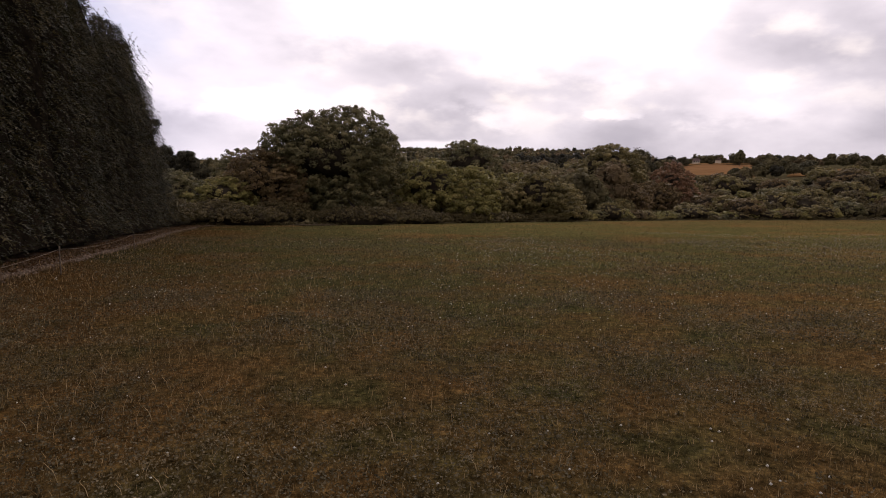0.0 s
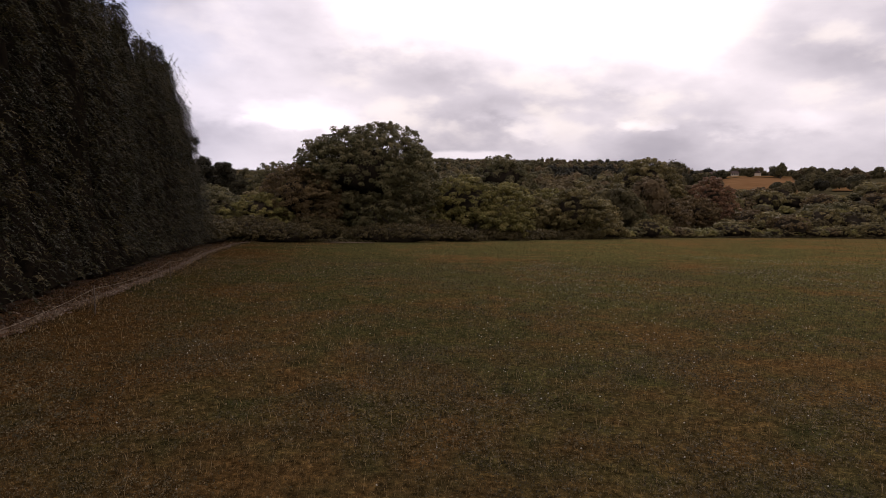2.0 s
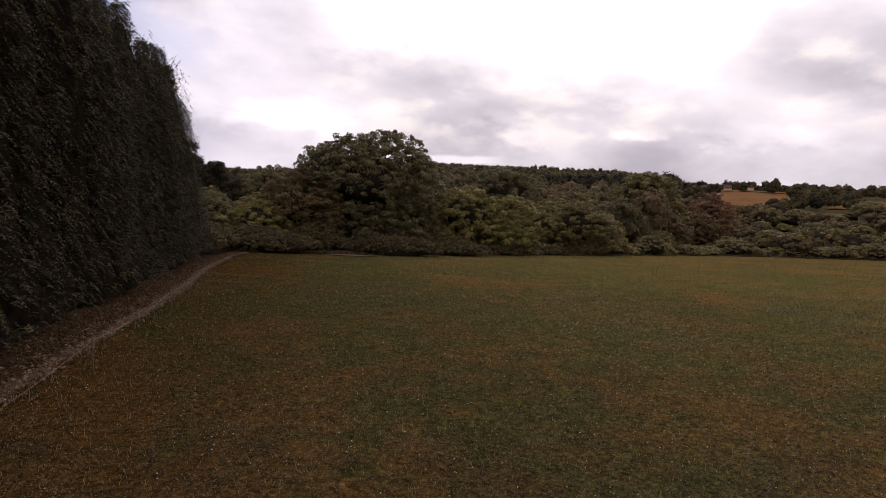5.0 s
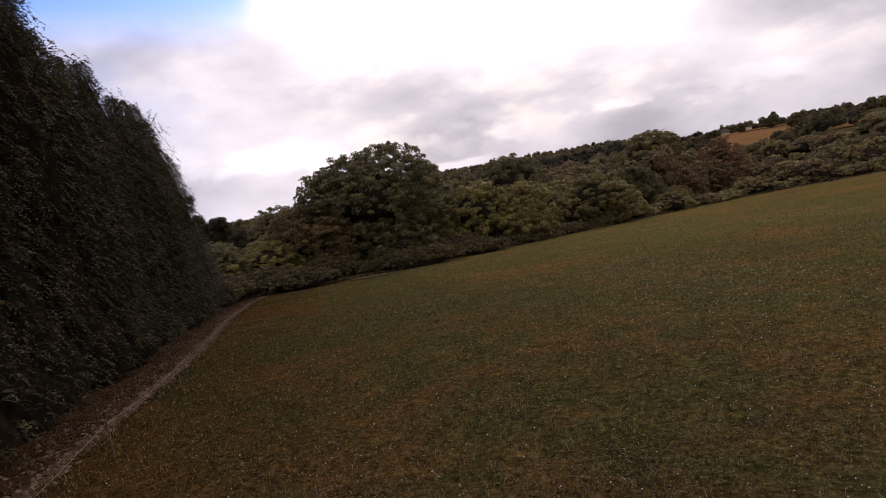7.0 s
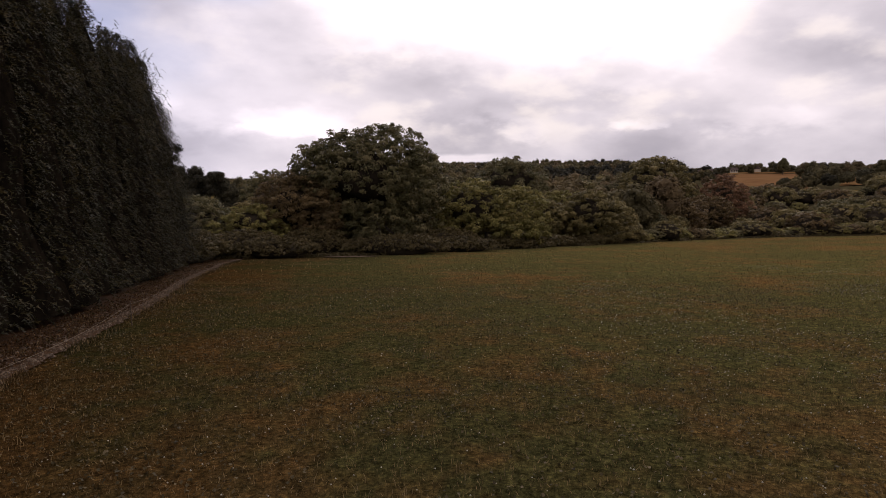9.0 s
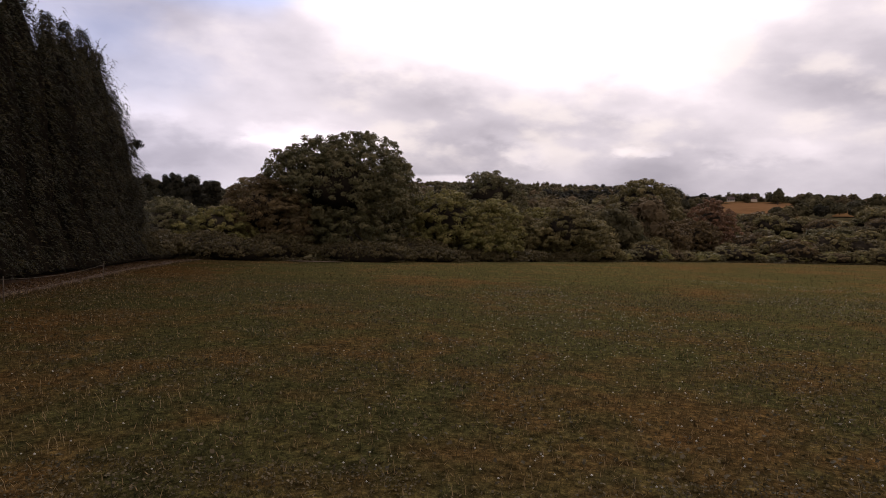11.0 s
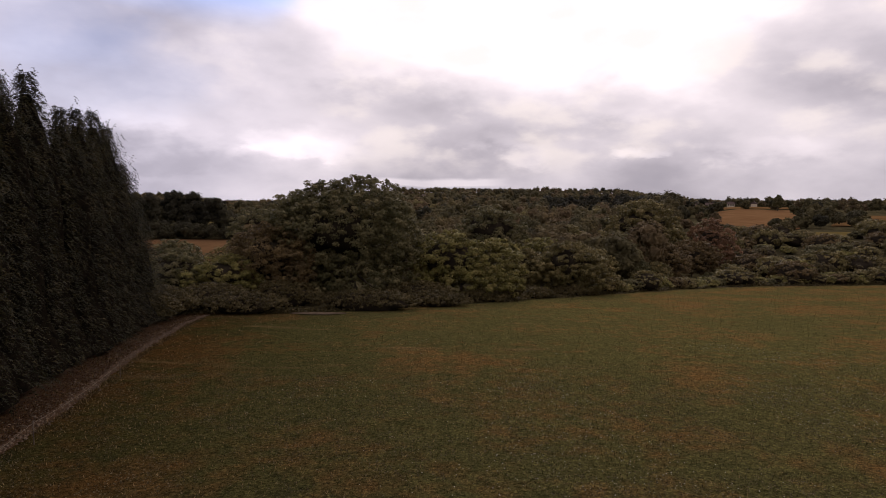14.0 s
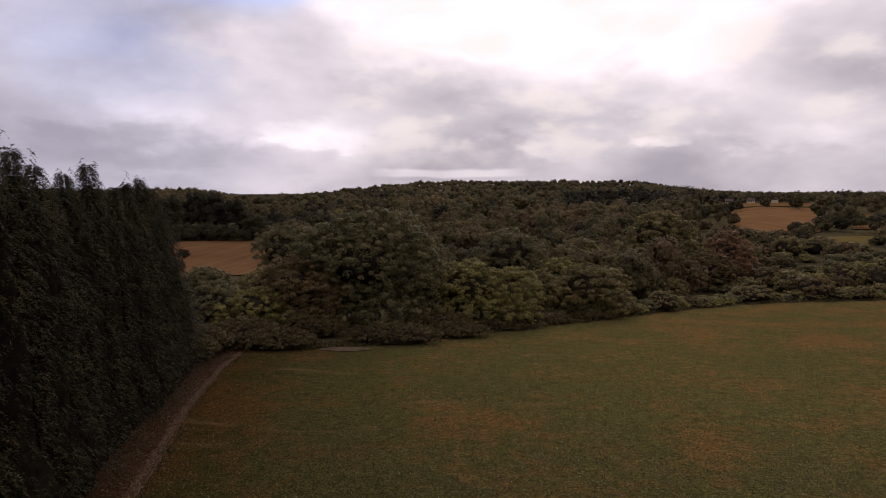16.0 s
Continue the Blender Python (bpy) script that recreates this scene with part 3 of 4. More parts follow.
CONIFERS = [conifer_meshes(11 + k, 12.6, 2.1) for k in range(4)]
rng = np.random.default_rng(5)
for k in range(16):
    s = -5.2 + k * 2.72 + rng.uniform(-0.25, 0.25)  # metres along the hedge from the foot point
    foot = HEDGE_FOOT + HEDGE_WAY * s + HEDGE_BACK * (1.95 + rng.uniform(-0.2, 0.25))
    tall = 13.1 + 0.6 * math.sin(k * 1.7) if s < 12 else 12.6 + 0.5 * math.sin(k * 2.3)
    if s > 27:
        tall = (13.2, 12.8, 10.8, 7.4)[min(3, int((s - 27) / 2.72))]
    label = "tall dark green conifer grown into a clipped hedge" if s < 13 else "dark green hedge conifer with drooping feathery tips"
    tree = thing("hedge_conifer", foot.x, foot.y, height(foot.x, foot.y), label, "conifer", "conifer hedge")
    tree.matrix_basis = pose(foot.x, foot.y, height(foot.x, foot.y), 0, 0, rng.uniform(0, 360)) @ Matrix.Diagonal((1, 1, tall / 12.6, 1))
    for name, me in zip(("trunk", "shaded_interior", "foliage"), CONIFERS[k % 4]):
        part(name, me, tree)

# a thin drooping leader over the last conifer of the hedge
line = np.array([(-24.0, 46.9, 1.2), (-24.0, 47.3, 3.2), (-23.95, 47.5, 4.6), (-23.8, 47.55, 5.0), (-23.5, 47.6, 5.0), (-23.25, 47.6, 4.7)])
inward = np.array(tree.matrix_basis.inverted())
rng = np.random.default_rng(6)
at = line[rng.integers(1, 6, 420)] * 0.5 + line[rng.integers(2, 6, 420)] * 0.5 + rng.normal(size=(420, 3)) * (0.09, 0.09, 0.13)
pieces = [tube(line, (0.05, 0.045, 0.03, 0.025, 0.02, 0.01), 5), leaves(rng, at, rng.normal(size=(420, 3)) + np.array((0.4, -0.5, 0.3)), 0.2, 0.35, 0.8)]
v, f = joined(pieces)
part("leader", mesh("leader", v @ inward[:3, :3].T + inward[:3, 3], f, M_CONIFER), tree)


# ---- trees and bushes round the field ----
def broadleaf(name, x, y, blobs, mat, label, category, group="", lobe=1.1, lobes=90, each=200, leaf=0.34, trunk=0.3, seed=0, shell=0.74, hang=-0.85, core=0.0, bark=None):
    """A tree or bush: trunk, limbs and a crown. Blobs are given from the foot: across, along, up, and three radii."""
    rng = np.random.default_rng(seed)
    lobe, lobes, each, shell, core = lobe * 0.52, int(lobes * 4.2), int(each * 0.40), shell * 0.84, core * 0.86
    leaf *= 0.78
    z = height(x, y)
    tree = thing(name, x, y, z, label, category, group)
    bark = bark or M_BARK
    first = np.array(blobs[0][:3], float)
    stem = part("trunk", mesh("trunk", *tube([(0, 0, -0.15), first * 0.25, first * (0.12, 0.12, 0.55), first * (0.6, 0.6, 0.9)], (trunk, trunk * 0.8, trunk * 0.62, trunk * 0.35)), bark, True), tree)
    for b in blobs[:6]:
        for _ in range(2):
            d = unit(rng.normal(size=3)) * 0.75
            end = np.array(b[:3]) + d * np.array(b[3:]) * (1, 1, 0.8)
            start = first * (0.12, 0.12, rng.uniform(0.35, 0.6))
            mid = start * 0.5 + end * 0.5 + rng.normal(size=3) * 0.2
            part("limb", mesh("limb", *tube([start, mid, end], (trunk * 0.42, trunk * 0.26, 0.03), 5), bark, True), stem)
    # a solid body painted as the shade deep in the crown
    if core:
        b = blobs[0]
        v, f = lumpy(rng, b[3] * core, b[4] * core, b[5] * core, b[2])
        part("shaded_body", mesh("shaded_body", v + np.array((b[0], b[1], 0)), f, M_SHADE, True), tree)
    v, f, tone = boughs(rng, blobs, lobes, lobe, each, leaf, hang=hang, shell=shell)
    low = v[:, 2].reshape(-1, 3).min(1) > 0.03
    part("crown", mesh("crown", v, f[low], mat, tint=tone), tree)
    return tree


# the big oak: from the field's edge, its crown is broad and domed
broadleaf("oak_tree", -11.5, 65.5, [(-1.2, 0, 7.4, 7.8, 6.0, 4.9), (0.9, 0.3, 9.5, 4.6, 4.4, 3.7), (-6.2, 0, 8.1, 3.4, 3.6, 3.5), (4.2, -0.4, 7.0, 3.1, 3.6, 3.9), (-0.5, -1.5, 2.6, 7.4, 4.0, 2.8), (-3.6, 0, 9.6, 3.4, 3.4, 3.0)],
          M_OAK, "large dark green oak with a broad domed crown", "tree", lobe=0.95, lobes=460, each=120, leaf=0.34, trunk=0.42, seed=1, core=0.62, hang=-0.95)
broadleaf("hawthorn_tree", -19.5, 62, [(0, 0, 4.6, 4.0, 3.2, 3.4), (2.6, -0.5, 3.4, 2.6, 2.6, 2.8)], M_THORN, "brownish-green hawthorn tree beside the oak", "tree", lobe=0.8, lobes=120, each=150, leaf=0.27, trunk=0.2, seed=2, core=0.6)
broadleaf("sallow_bush", -22.9, 59.5, [(0, 0, 3.1, 3.0, 2.6, 1.7), (-1.6, -0.6, 2.0, 2.6, 2.2, 1.9), (2, -0.4, 1.8, 2.2, 2.0, 1.6)], M_SALLOW, "yellow-green sallow bush at the field corner", "bush", lobe=0.6, lobes=95, each=130, leaf=0.24, trunk=0.09, seed=5, core=0.7)
broadleaf("elder_bush", -28.2, 60.5, [(0, 0, 2.6, 3.6, 2.6, 2.8)], M_OAK, "dark green elder bush beside the hedge end", "bush", lobe=0.7, lobes=80, each=130, leaf=0.26, trunk=0.1, seed=6, core=0.7)
broadleaf("hazel_bush", 0.0, 67.5, [(-1.6, 0, 4.2, 4.4, 4.0, 3.2), (3.0, 0.2, 3.6, 4.2, 3.6, 3.0), (0, -1.6, 1.9, 6.4, 3.0, 2.0)], M_SALLOW, "broad rounded yellow-green hazel bush at the field edge", "bush", lobe=0.8, lobes=190, each=150, leaf=0.29, trunk=0.14, seed=7, core=0.72)
broadleaf("hazel_bush", 12.6, 75.5, [(0, 0, 3.6, 4.0, 3.4, 2.9), (2.6, -0.6, 2.4, 3.0, 2.8, 2.3), (-3, -0.6, 2.2, 3.0, 2.6, 2.2)], M_SHRUB, "rounded green hazel bush at the field edge", "bush", lobe=0.8, lobes=130, each=150, leaf=0.29, trunk=0.14, seed=8, core=0.7)
broadleaf("maple_tree", 3.2, 79.5, [(0, 0, 7.8, 4.6, 4.0, 3.4), (0, 0, 4.6, 4.4, 3.6, 3.4)], M_OAK, "dark green maple behind the hazel bushes", "tree", lobe=0.9, lobes=120, each=150, leaf=0.33, trunk=0.22, seed=9, core=0.7)
broadleaf("oak_tree", 34.5, 122, [(0, 0, 10.2, 7.4, 6.5, 5.0), (-3, 0, 6.0, 6.5, 5, 5.0), (4.5, 0, 6.6, 5.0, 5, 5.0), (0.5, 0, 13.0, 4.0, 4, 2.4)], M_SHRUB, "tall broad oak standing past the far edge", "tree", lobe=1.2, lobes=190, each=130, leaf=0.5, trunk=0.4, seed=10, core=0.7)
broadleaf("rowan_tree", 46.8, 119, [(0, 0, 6.8, 4.4, 4, 4.4), (1.6, -1, 4.0, 4.2, 3.6, 3.6)], M_RUST, "rusty brown thinning tree with pale bare limbs", "tree", lobe=1.0, lobes=95, each=110, leaf=0.42, trunk=0.2, seed=11, shell=0.6, bark=M_PALE_BARK, core=0.5)
broadleaf("thorn_bush", 23.6, 96, [(0, 0, 4.0, 4.2, 3.6, 3.4), (1, -1, 2.0, 4.6, 3.0, 2.2)], M_OAK, "dark round thorn bush beyond the field edge", "bush", lobe=0.9, lobes=110, each=120, leaf=0.38, trunk=0.15, seed=12, core=0.7)
broadleaf("thorn_bush", 33.0, 103, [(0, 0, 3.6, 4.4, 3.6, 3.2)], M_THORN, "brownish thorn bush beyond the field edge", "bush", lobe=0.9, lobes=90, each=110, leaf=0.38, trunk=0.15, seed=13, core=0.7)
broadleaf("field_maple", 17.4, 105, [(0, 0, 6.2, 3.4, 3.2, 3.6)], M_SHRUB, "small round maple among the bushes", "tree", lobe=0.9, lobes=80, each=110, leaf=0.4, trunk=0.16, seed=14, core=0.7)
broadleaf("thorn_bush", 27, 108, [(0, 0, 4.4, 5.0, 4, 4.0)], M_OAK, "dark thorn bush under the tall oak", "bush", lobe=0.9, lobes=90, each=110, leaf=0.4, trunk=0.15, seed=15, core=0.7)
broadleaf("thorn_bush", 41, 112, [(0, 0, 3.8, 5.0, 4, 3.4)], M_THORN, "brown thorn bush below the rusty tree", "bush", lobe=0.9, lobes=90, each=110, leaf=0.4, trunk=0.15, seed=16, core=0.7)
broadleaf("maple_tree", -36.5, 104, [(0, 0, 8.4, 5.0, 4.6, 5.0), (2.5, 0, 5.5, 4.4, 4, 4.4)], M_OAK, "round olive maple beyond the hedge end", "tree", lobe=1.1, lobes=110, each=120, leaf=0.42, trunk=0.25, seed=17, core=0.7)
# infill between the larger ones
for k, (x, y, r, up, mat) in enumerate(((-4.0, 73, 3.2, 5.6, M_THORN), (7.5, 77, 3.0, 5.4, M_SHRUB), (-15.5, 69, 3.4, 6.0, M_OAK), (10.5, 86, 4.2, 7.2, M_SALLOW), (17.5, 86, 3.4, 5.6, M_SHRUB), (-26.5, 72, 3.6, 6.4, M_SHRUB), (-8.0, 76, 4.0, 7.8, M_SHRUB), (-33, 69, 4, 6.4, M_OAK), (29.5, 96.5, 2.6, 3.4, M_SHRUB), (15, 95, 4, 6.2, M_THORN), (22, 114, 4.2, 7.4, M_THORN))):
    broadleaf("thorn_bush", x, y, [(0, 0, up * 0.56, r, r * 0.9, up * 0.46)], mat, "dense thorn bush among the trees at the field edge", "bush", "edge bushes", lobe=0.8, lobes=70, each=110, leaf=0.32, trunk=0.12, seed=30 + k, core=0.7)

# low bramble mounds in front of the oak
for k, (x, y, rx, ry, up) in enumerate(((-22.6, 46.6, 1.7, 2.0, 2.3), (-23.6, 49.6, 2.2, 1.8, 2.6), (-18.4, 52.4, 4.0, 2.2, 1.9), (-8.4, 55.8, 5.2, 2.0, 1.9), (-24.4, 50.8, 3.4, 2.0, 2.0), (-2.6, 59.6, 3.4, 1.8, 1.5), (6.5, 69.4, 3.6, 1.5, 1.3), (-21.6, 54.4, 3.6, 2.0, 2.6), (-16.8, 58.6, 3.8, 2.0, 2.6), (-4.6, 62.4, 4.0, 2.0, 2.4), (1.6, 64.4, 3.2, 1.5, 1.3), (12.6, 73.4, 3.2, 1.4, 1.2))):
    broadleaf("bramble_mound", x, y, [(0, 0, up * 0.30, rx, ry, up * 0.62)], M_BRAMBLE, "low brownish bramble mound on the field edge", "bramble", "bramble mounds", lobe=0.4, lobes=130, each=48, leaf=0.20, trunk=0.04, seed=50 + k, hang=-0.1, core=0.8)

# scrub on the rough ground past the right-hand edge
rng = np.random.default_rng(77)
SCRUB = []
for k in range(6):
    r = rng.uniform(1.7, 2.6)
    up = r * rng.uniform(1.0, 1.3)
    v, f, tone = boughs(rng, [(0, 0, up * 0.62, r, r, up * 0.5), (r * 0.5, 0, up * 0.4, r * 0.7, r * 0.7, up * 0.42)], 110, 0.36, 20, 0.30, hang=-0.55)
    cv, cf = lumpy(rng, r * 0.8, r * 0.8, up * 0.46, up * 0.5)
    SCRUB.append((v, f, cv, cf, tone))
made, tries = [], 0
while len(made) < 105 and tries < 4000:
    tries += 1
    turn, far = math.radians(rng.uniform(21.5, 45)), rng.uniform(112, 196)
    x, y = far * math.sin(turn), far * math.cos(turn)
    if float(beyond(x, y)) < 3.5 or any((x - a) ** 2 + (y - b) ** 2 < 14 for a, b in made) or math.hypot(x - 46.8, y - 119) < 5 or math.hypot(x - 34.5, y - 122) < 8 or bool(in_field(math.degrees(turn), far, 3)):
        continue
    made.append((x, y))
scrub_mats = (M_SHRUB, M_THORN, M_SALLOW, M_OAK, M_BRAMBLE, M_SHRUB)
SCRUB_MESH = [(mesh("foliage", v, f, scrub_mats[k], tint=tone), mesh("shaded_body", cv, cf, M_SHADE, True)) for k, (v, f, cv, cf, tone) in enumerate(SCRUB)]
scrub_words = ("green scrub bush on the rough slope", "brownish thorn scrub on the rough slope", "yellow-green sallow scrub on the rough slope")
for k, (x, y) in enumerate(made):
    which = int(rng.integers(6))
    word = scrub_words[(0, 1, 2, 0, 1, 0)[which]]
    bush = thing("scrub_bush", x, y, height(x, y), word, "bush", "scrub on the slope")
    size = rng.uniform(0.85, 1.75)
    bush.matrix_basis = pose(x, y, height(x, y), 0, 0, rng.uniform(0, 360)) @ Matrix.Diagonal((size, size, size * rng.uniform(0.85, 1.15), 1))
    part("foliage", SCRUB_MESH[which][0], bush)
    part("shaded_body", SCRUB_MESH[which][1], bush)
# a close row of bushes along the right-hand edge of the field
x = 15.5
while x < 70:
    y = float(np.interp(x, EDGE_X, EDGE_Y)) + rng.uniform(2.0, 3.6)
    which = int(rng.integers(6))
    bush = thing("edge_bush", x, y, height(x, y), scrub_words[(0, 1, 2, 0, 1, 0)[which]].replace("on the rough slope", "at the edge of the field"), "bush", "edge bushes")
    size = rng.uniform(0.55, 1.05)
    bush.matrix_basis = pose(x, y, height(x, y), 0, 0, rng.uniform(0, 360)) @ Matrix.Diagonal((size, size, size * rng.uniform(0.7, 1.0), 1))
    part("foliage", SCRUB_MESH[which][0], bush)
    part("shaded_body", SCRUB_MESH[which][1], bush)
    x += size * rng.uniform(1.9, 3.2)


# ---- far woods, one object for each belt ----
RING = [(math.cos(k * 1.2566) * 0.894, math.sin(k * 1.2566) * 0.894, 0.447) for k in range(5)]
CLUMP = np.array([(0, 0, 1)] + RING + [(-a, -b, -c) for a, b, c in RING] + [(0, 0, -1)], float)
CLUMP_FACES = np.array([(0, 1 + k, 1 + (k + 1) % 5) for k in range(5)] + [(11, 6 + (k + 1) % 5, 6 + k) for k in range(5)]
                       + [(1 + k, 6 + (k + 3) % 5, 1 + (k + 1) % 5) for k in range(5)] + [(1 + k, 6 + (k + 2) % 5, 6 + (k + 3) % 5) for k in range(5)])


def wood(name, seed, far_a, far_b, step, tall, lobes, fringe, leaf, label, edge=9.0, keep=None):
    """Many trees on the ground between two distances. Each is a heap of boughs, dark within and leafy without, and carries a tint."""
    rng = np.random.default_rng(seed)
    count = int(math.radians(108) * (far_b ** 2 - far_a ** 2) / 2 / step ** 2)
    turn = rng.uniform(-58, 50, count)
    far = np.sqrt(rng.uniform(far_a ** 2, far_b ** 2, count))
    x, y = far * np.sin(np.radians(turn)), far * np.cos(np.radians(turn))
    ok = (beyond(x, y) > edge) & ~in_field(turn, far, tall * 0.04)
    if keep is not None:
        ok &= keep(turn, far)
    x, y, turn, far = x[ok], y[ok], turn[ok], far[ok]
    count = len(x)
    patch = np.array([noise.noise(Vector((a * 0.011, b * 0.011, seed))) for a, b in zip(x, y)])
    stand = np.array([noise.noise(Vector((a * 0.02, b * 0.02, seed + 9))) for a, b in zip(x, y)])
    up = tall * rng.uniform(0.6, 1.2, count) * (1 + 0.4 * stand)
    up *= np.where((turn > 19.5) & (far < 700), 0.48, 1.0)  # low scrub below the ploughed field
    up *= np.where((turn > -24) & (turn < -16.5) & (far > 318) & (far < 600), 0.62, 1.0)  # a dip in the skyline
    up = np.minimum(up, tall * 1.75)
    belt = (turn < -14) & (far > 262) & (far < 318) & (tall > 8)  # the tall belt behind the stubble, lower towards its far end
    up = np.where(belt, tall * (0.95 + 1.10 * ease(-turn, 21.5, 24.5)) * rng.uniform(0.85, 1.12, count), up)
    wide = np.minimum(up * rng.uniform(0.42, 0.62, count), tall * 0.6)
    z = lie(x, y)
    tint = np.clip(0.46 + 0.55 * patch + rng.normal(0, 0.17, count), 0, 1)
    tint = np.where((turn > 7) & (turn < 16) & (far > 430) & (far < 620), 0.05 * tint, tint)  # a dark plantation
    tint = np.where((turn < -14) & (far > 255) & (far < 345), 0.3 * tint, tint)  # dark oaks behind the stubble
    of = np.repeat(np.arange(count), lobes)
    d = unit(rng.normal(size=(len(of), 3)))
    d[:, 2] = np.where(d[:, 2] < -0.75, -d[:, 2], d[:, 2])
    centre = np.stack([x, y, z + up * 0.46], -1)
    spread = np.stack([wide, wide, up * 0.5], -1)
    bough = centre[of] + d * spread[of] * rng.uniform(0.30, 0.62, len(of))[:, None]
    size = wide[of] * rng.uniform(0.32, 0.56, len(of)) * (3.2 / lobes ** 0.5)
    shape = CLUMP[None] * (size[:, None] * rng.uniform(0.62, 0.90, (len(of), len(CLUMP))))[..., None] * np.array((1, 1, 0.85))
    verts = bough[:, None] + shape
    verts[..., 2] = np.maximum(verts[..., 2], z[of][:, None] - 0.3)
    solid = (np.arange(len(of))[:, None, None] * len(CLUMP) + CLUMP_FACES[None]).reshape(-1, 3)
    at = rng.integers(0, len(of), count * fringe)
    e = unit(rng.normal(size=(len(at), 3)) + 0.7 * d[at] + np.array((0, 0, 0.35)))
    place = bough[at] + e * (size[at] * rng.uniform(0.72, 1.08, len(at)))[:, None]
    v, f = leaves(rng, place, e + np.array((0, 0, 0.3)) + rng.normal(size=(len(at), 3)) * 0.35, leaf, 0.8, 0.1, True)
    start = len(of) * len(CLUMP)
    tints = np.concatenate([np.repeat(tint[of], len(CLUMP)), np.repeat(tint[of[at]], 3)])
    me = mesh(name, np.concatenate([verts.reshape(-1, 3), v]), np.concatenate([f + start, solid]), M_WOOD, False, tints)
    tagged(new(name, me), label, "woodland", kind="stuff")


wood("valley_wood", 3, 92, 180, 8.2, 9.6, 26, 2000, 0.50, "mixed green and brown valley woodland", 10, keep=lambda t, r: ((t > -19) & (t < 17) & (r > 92)) | ((t > 17) & (r > 150) & (t < 24)))
wood("slope_wood", 4, 180, 330, 10.2, 11.4, 16, 820, 0.80, "dense mixed wood on the valley slope", 10, keep=lambda t, r: (t > -42) & ((t > -14) | (r < 262) | (r > 318)))
wood("field_oaks", 14, 262, 318, 10.0, 11.4, 24, 1700, 0.80, "tall dark oaks behind the stubble field", 10, keep=lambda t, r: (t > -36) & (t < -14))
wood("hillside_wood", 5, 330, 600, 12.5, 11.0, 8, 150, 1.25, "dark mixed wood on the hillside", 10)
wood("hilltop_wood", 6, 600, 1350, 23.0, 10.0, 5, 40, 1.9, "distant dark wood along the hilltops", 10)

wood("hedgerow", 12, 269, 281, 3.8, 8.0, 8, 320, 0.75, "dark hedgerow along the top of the stubble field", 10, keep=lambda t, r: (t < -14) & (t > -36))

# low brambles and rank grass along the far edge
rng = np.random.default_rng(9)
count = 18000
ex = rng.uniform(-24, 118, count)
ey = np.interp(ex, EDGE_X, EDGE_Y) + rng.uniform(0.2, 3.2, count) + 0.5 * np.sin(ex * 0.9)
lump = np.array([max(0.0, noise.noise(Vector((a * 0.35, b * 0.3, 3)))) for a, b in zip(ex, ey)])
eh = rng.uniform(0.02, 1.0, count) * (0.22 + 1.7 * lump)
v, f = leaves(rng, np.stack([ex, ey, lie(ex, ey) + eh], -1), rng.normal(size=(count, 3)) * 0.5 + np.array((0, -0.2, 0.7)), 0.30, 0.55, 0.1)
tagged(new("bramble_verge", mesh("bramble_verge", v, f, M_BRAMBLE, tint=np.repeat(np.clip(lump * 1.5, 0, 1), 4))), "rank brambles and weeds along the field edge", "brambles", kind="stuff")

# far houses and a tall conifer on the right-hand hill
def house(turn, far, wide, deep, high, yaw, label="small pale rendered house with a brown tiled roof"):
    x, y = far * math.sin(radians(turn)), far * math.cos(radians(turn))
    z = height(x, y)
    home = thing("house", x, y, z, label, "house", "far houses")
    home.matrix_basis = pose(x, y, z, 0, 0, yaw)
    w, d = wide / 2, deep / 2
    wall = [(-w, -d, -1), (w, -d, -1), (w, d, -1), (-w, d, -1), (-w, -d, high), (w, -d, high), (w, d, high), (-w, d, high)]
    part("wall", mesh("wall", wall, [(0, 1, 5, 4), (1, 2, 6, 5), (2, 3, 7, 6), (3, 0, 4, 7)], M_RENDER), home)
    e, top = 0.4, high + deep * 0.42
    roof = [(-w - e, -d - e, high - 0.15), (w + e, -d - e, high - 0.15), (w + e, d + e, high - 0.15), (-w - e, d + e, high - 0.15), (-w - e, 0, top), (w + e, 0, top)]
    top_part = part("roof", mesh("roof", roof, [(0, 1, 5, 4), (2, 3, 4, 5), (1, 2, 5, 5), (3, 0, 4, 4), (3, 2, 1, 0)], M_TILE), home)
    for side in (-0.5, 0.0, 0.5):
        cx = side * wide * 0.6
        ring = [(cx + a, -d - 0.06, b) for a, b in ((-0.55, 0.95), (0.55, 0.95), (0.55, 2.1), (-0.55, 2.1), (-0.43, 1.07), (0.43, 1.07), (0.43, 1.98), (-0.43, 1.98))]
        frame_part = part("window", mesh("window", ring, [(0, 1, 5, 4), (1, 2, 6, 5), (2, 3, 7, 6), (3, 0, 4, 7)], M_RENDER), home)
        part("pane", mesh("pane", [(x, -d - 0.03, z) for x, _, z in ring[4:]], [(0, 1, 2, 3)], M_PANE), frame_part)
    c, h = w * 0.55, top + 0.7
    stack = [(c + a, b, z) for z in (top - 0.6, h) for a, b in ((-0.3, -0.3), (0.3, -0.3), (0.3, 0.3), (-0.3, 0.3))]
    part("chimney", mesh("chimney", stack, [(0, 1, 5, 4), (1, 2, 6, 5), (2, 3, 7, 6), (3, 0, 4, 7), (4, 5, 6, 7)], M_TILE), top_part)


for turn, far, wide, yaw in ((20.6, 400, 8, 10), (21.8, 406, 7, -20), (23.4, 402, 8, 5), (25.3, 399, 6, 60)):
    house(turn, far, wide * 0.6, 3.2, 2.2, yaw)
house(-4.7, 640, 3.5, 4, 8, 20, "tall white house among the woods on the hill")


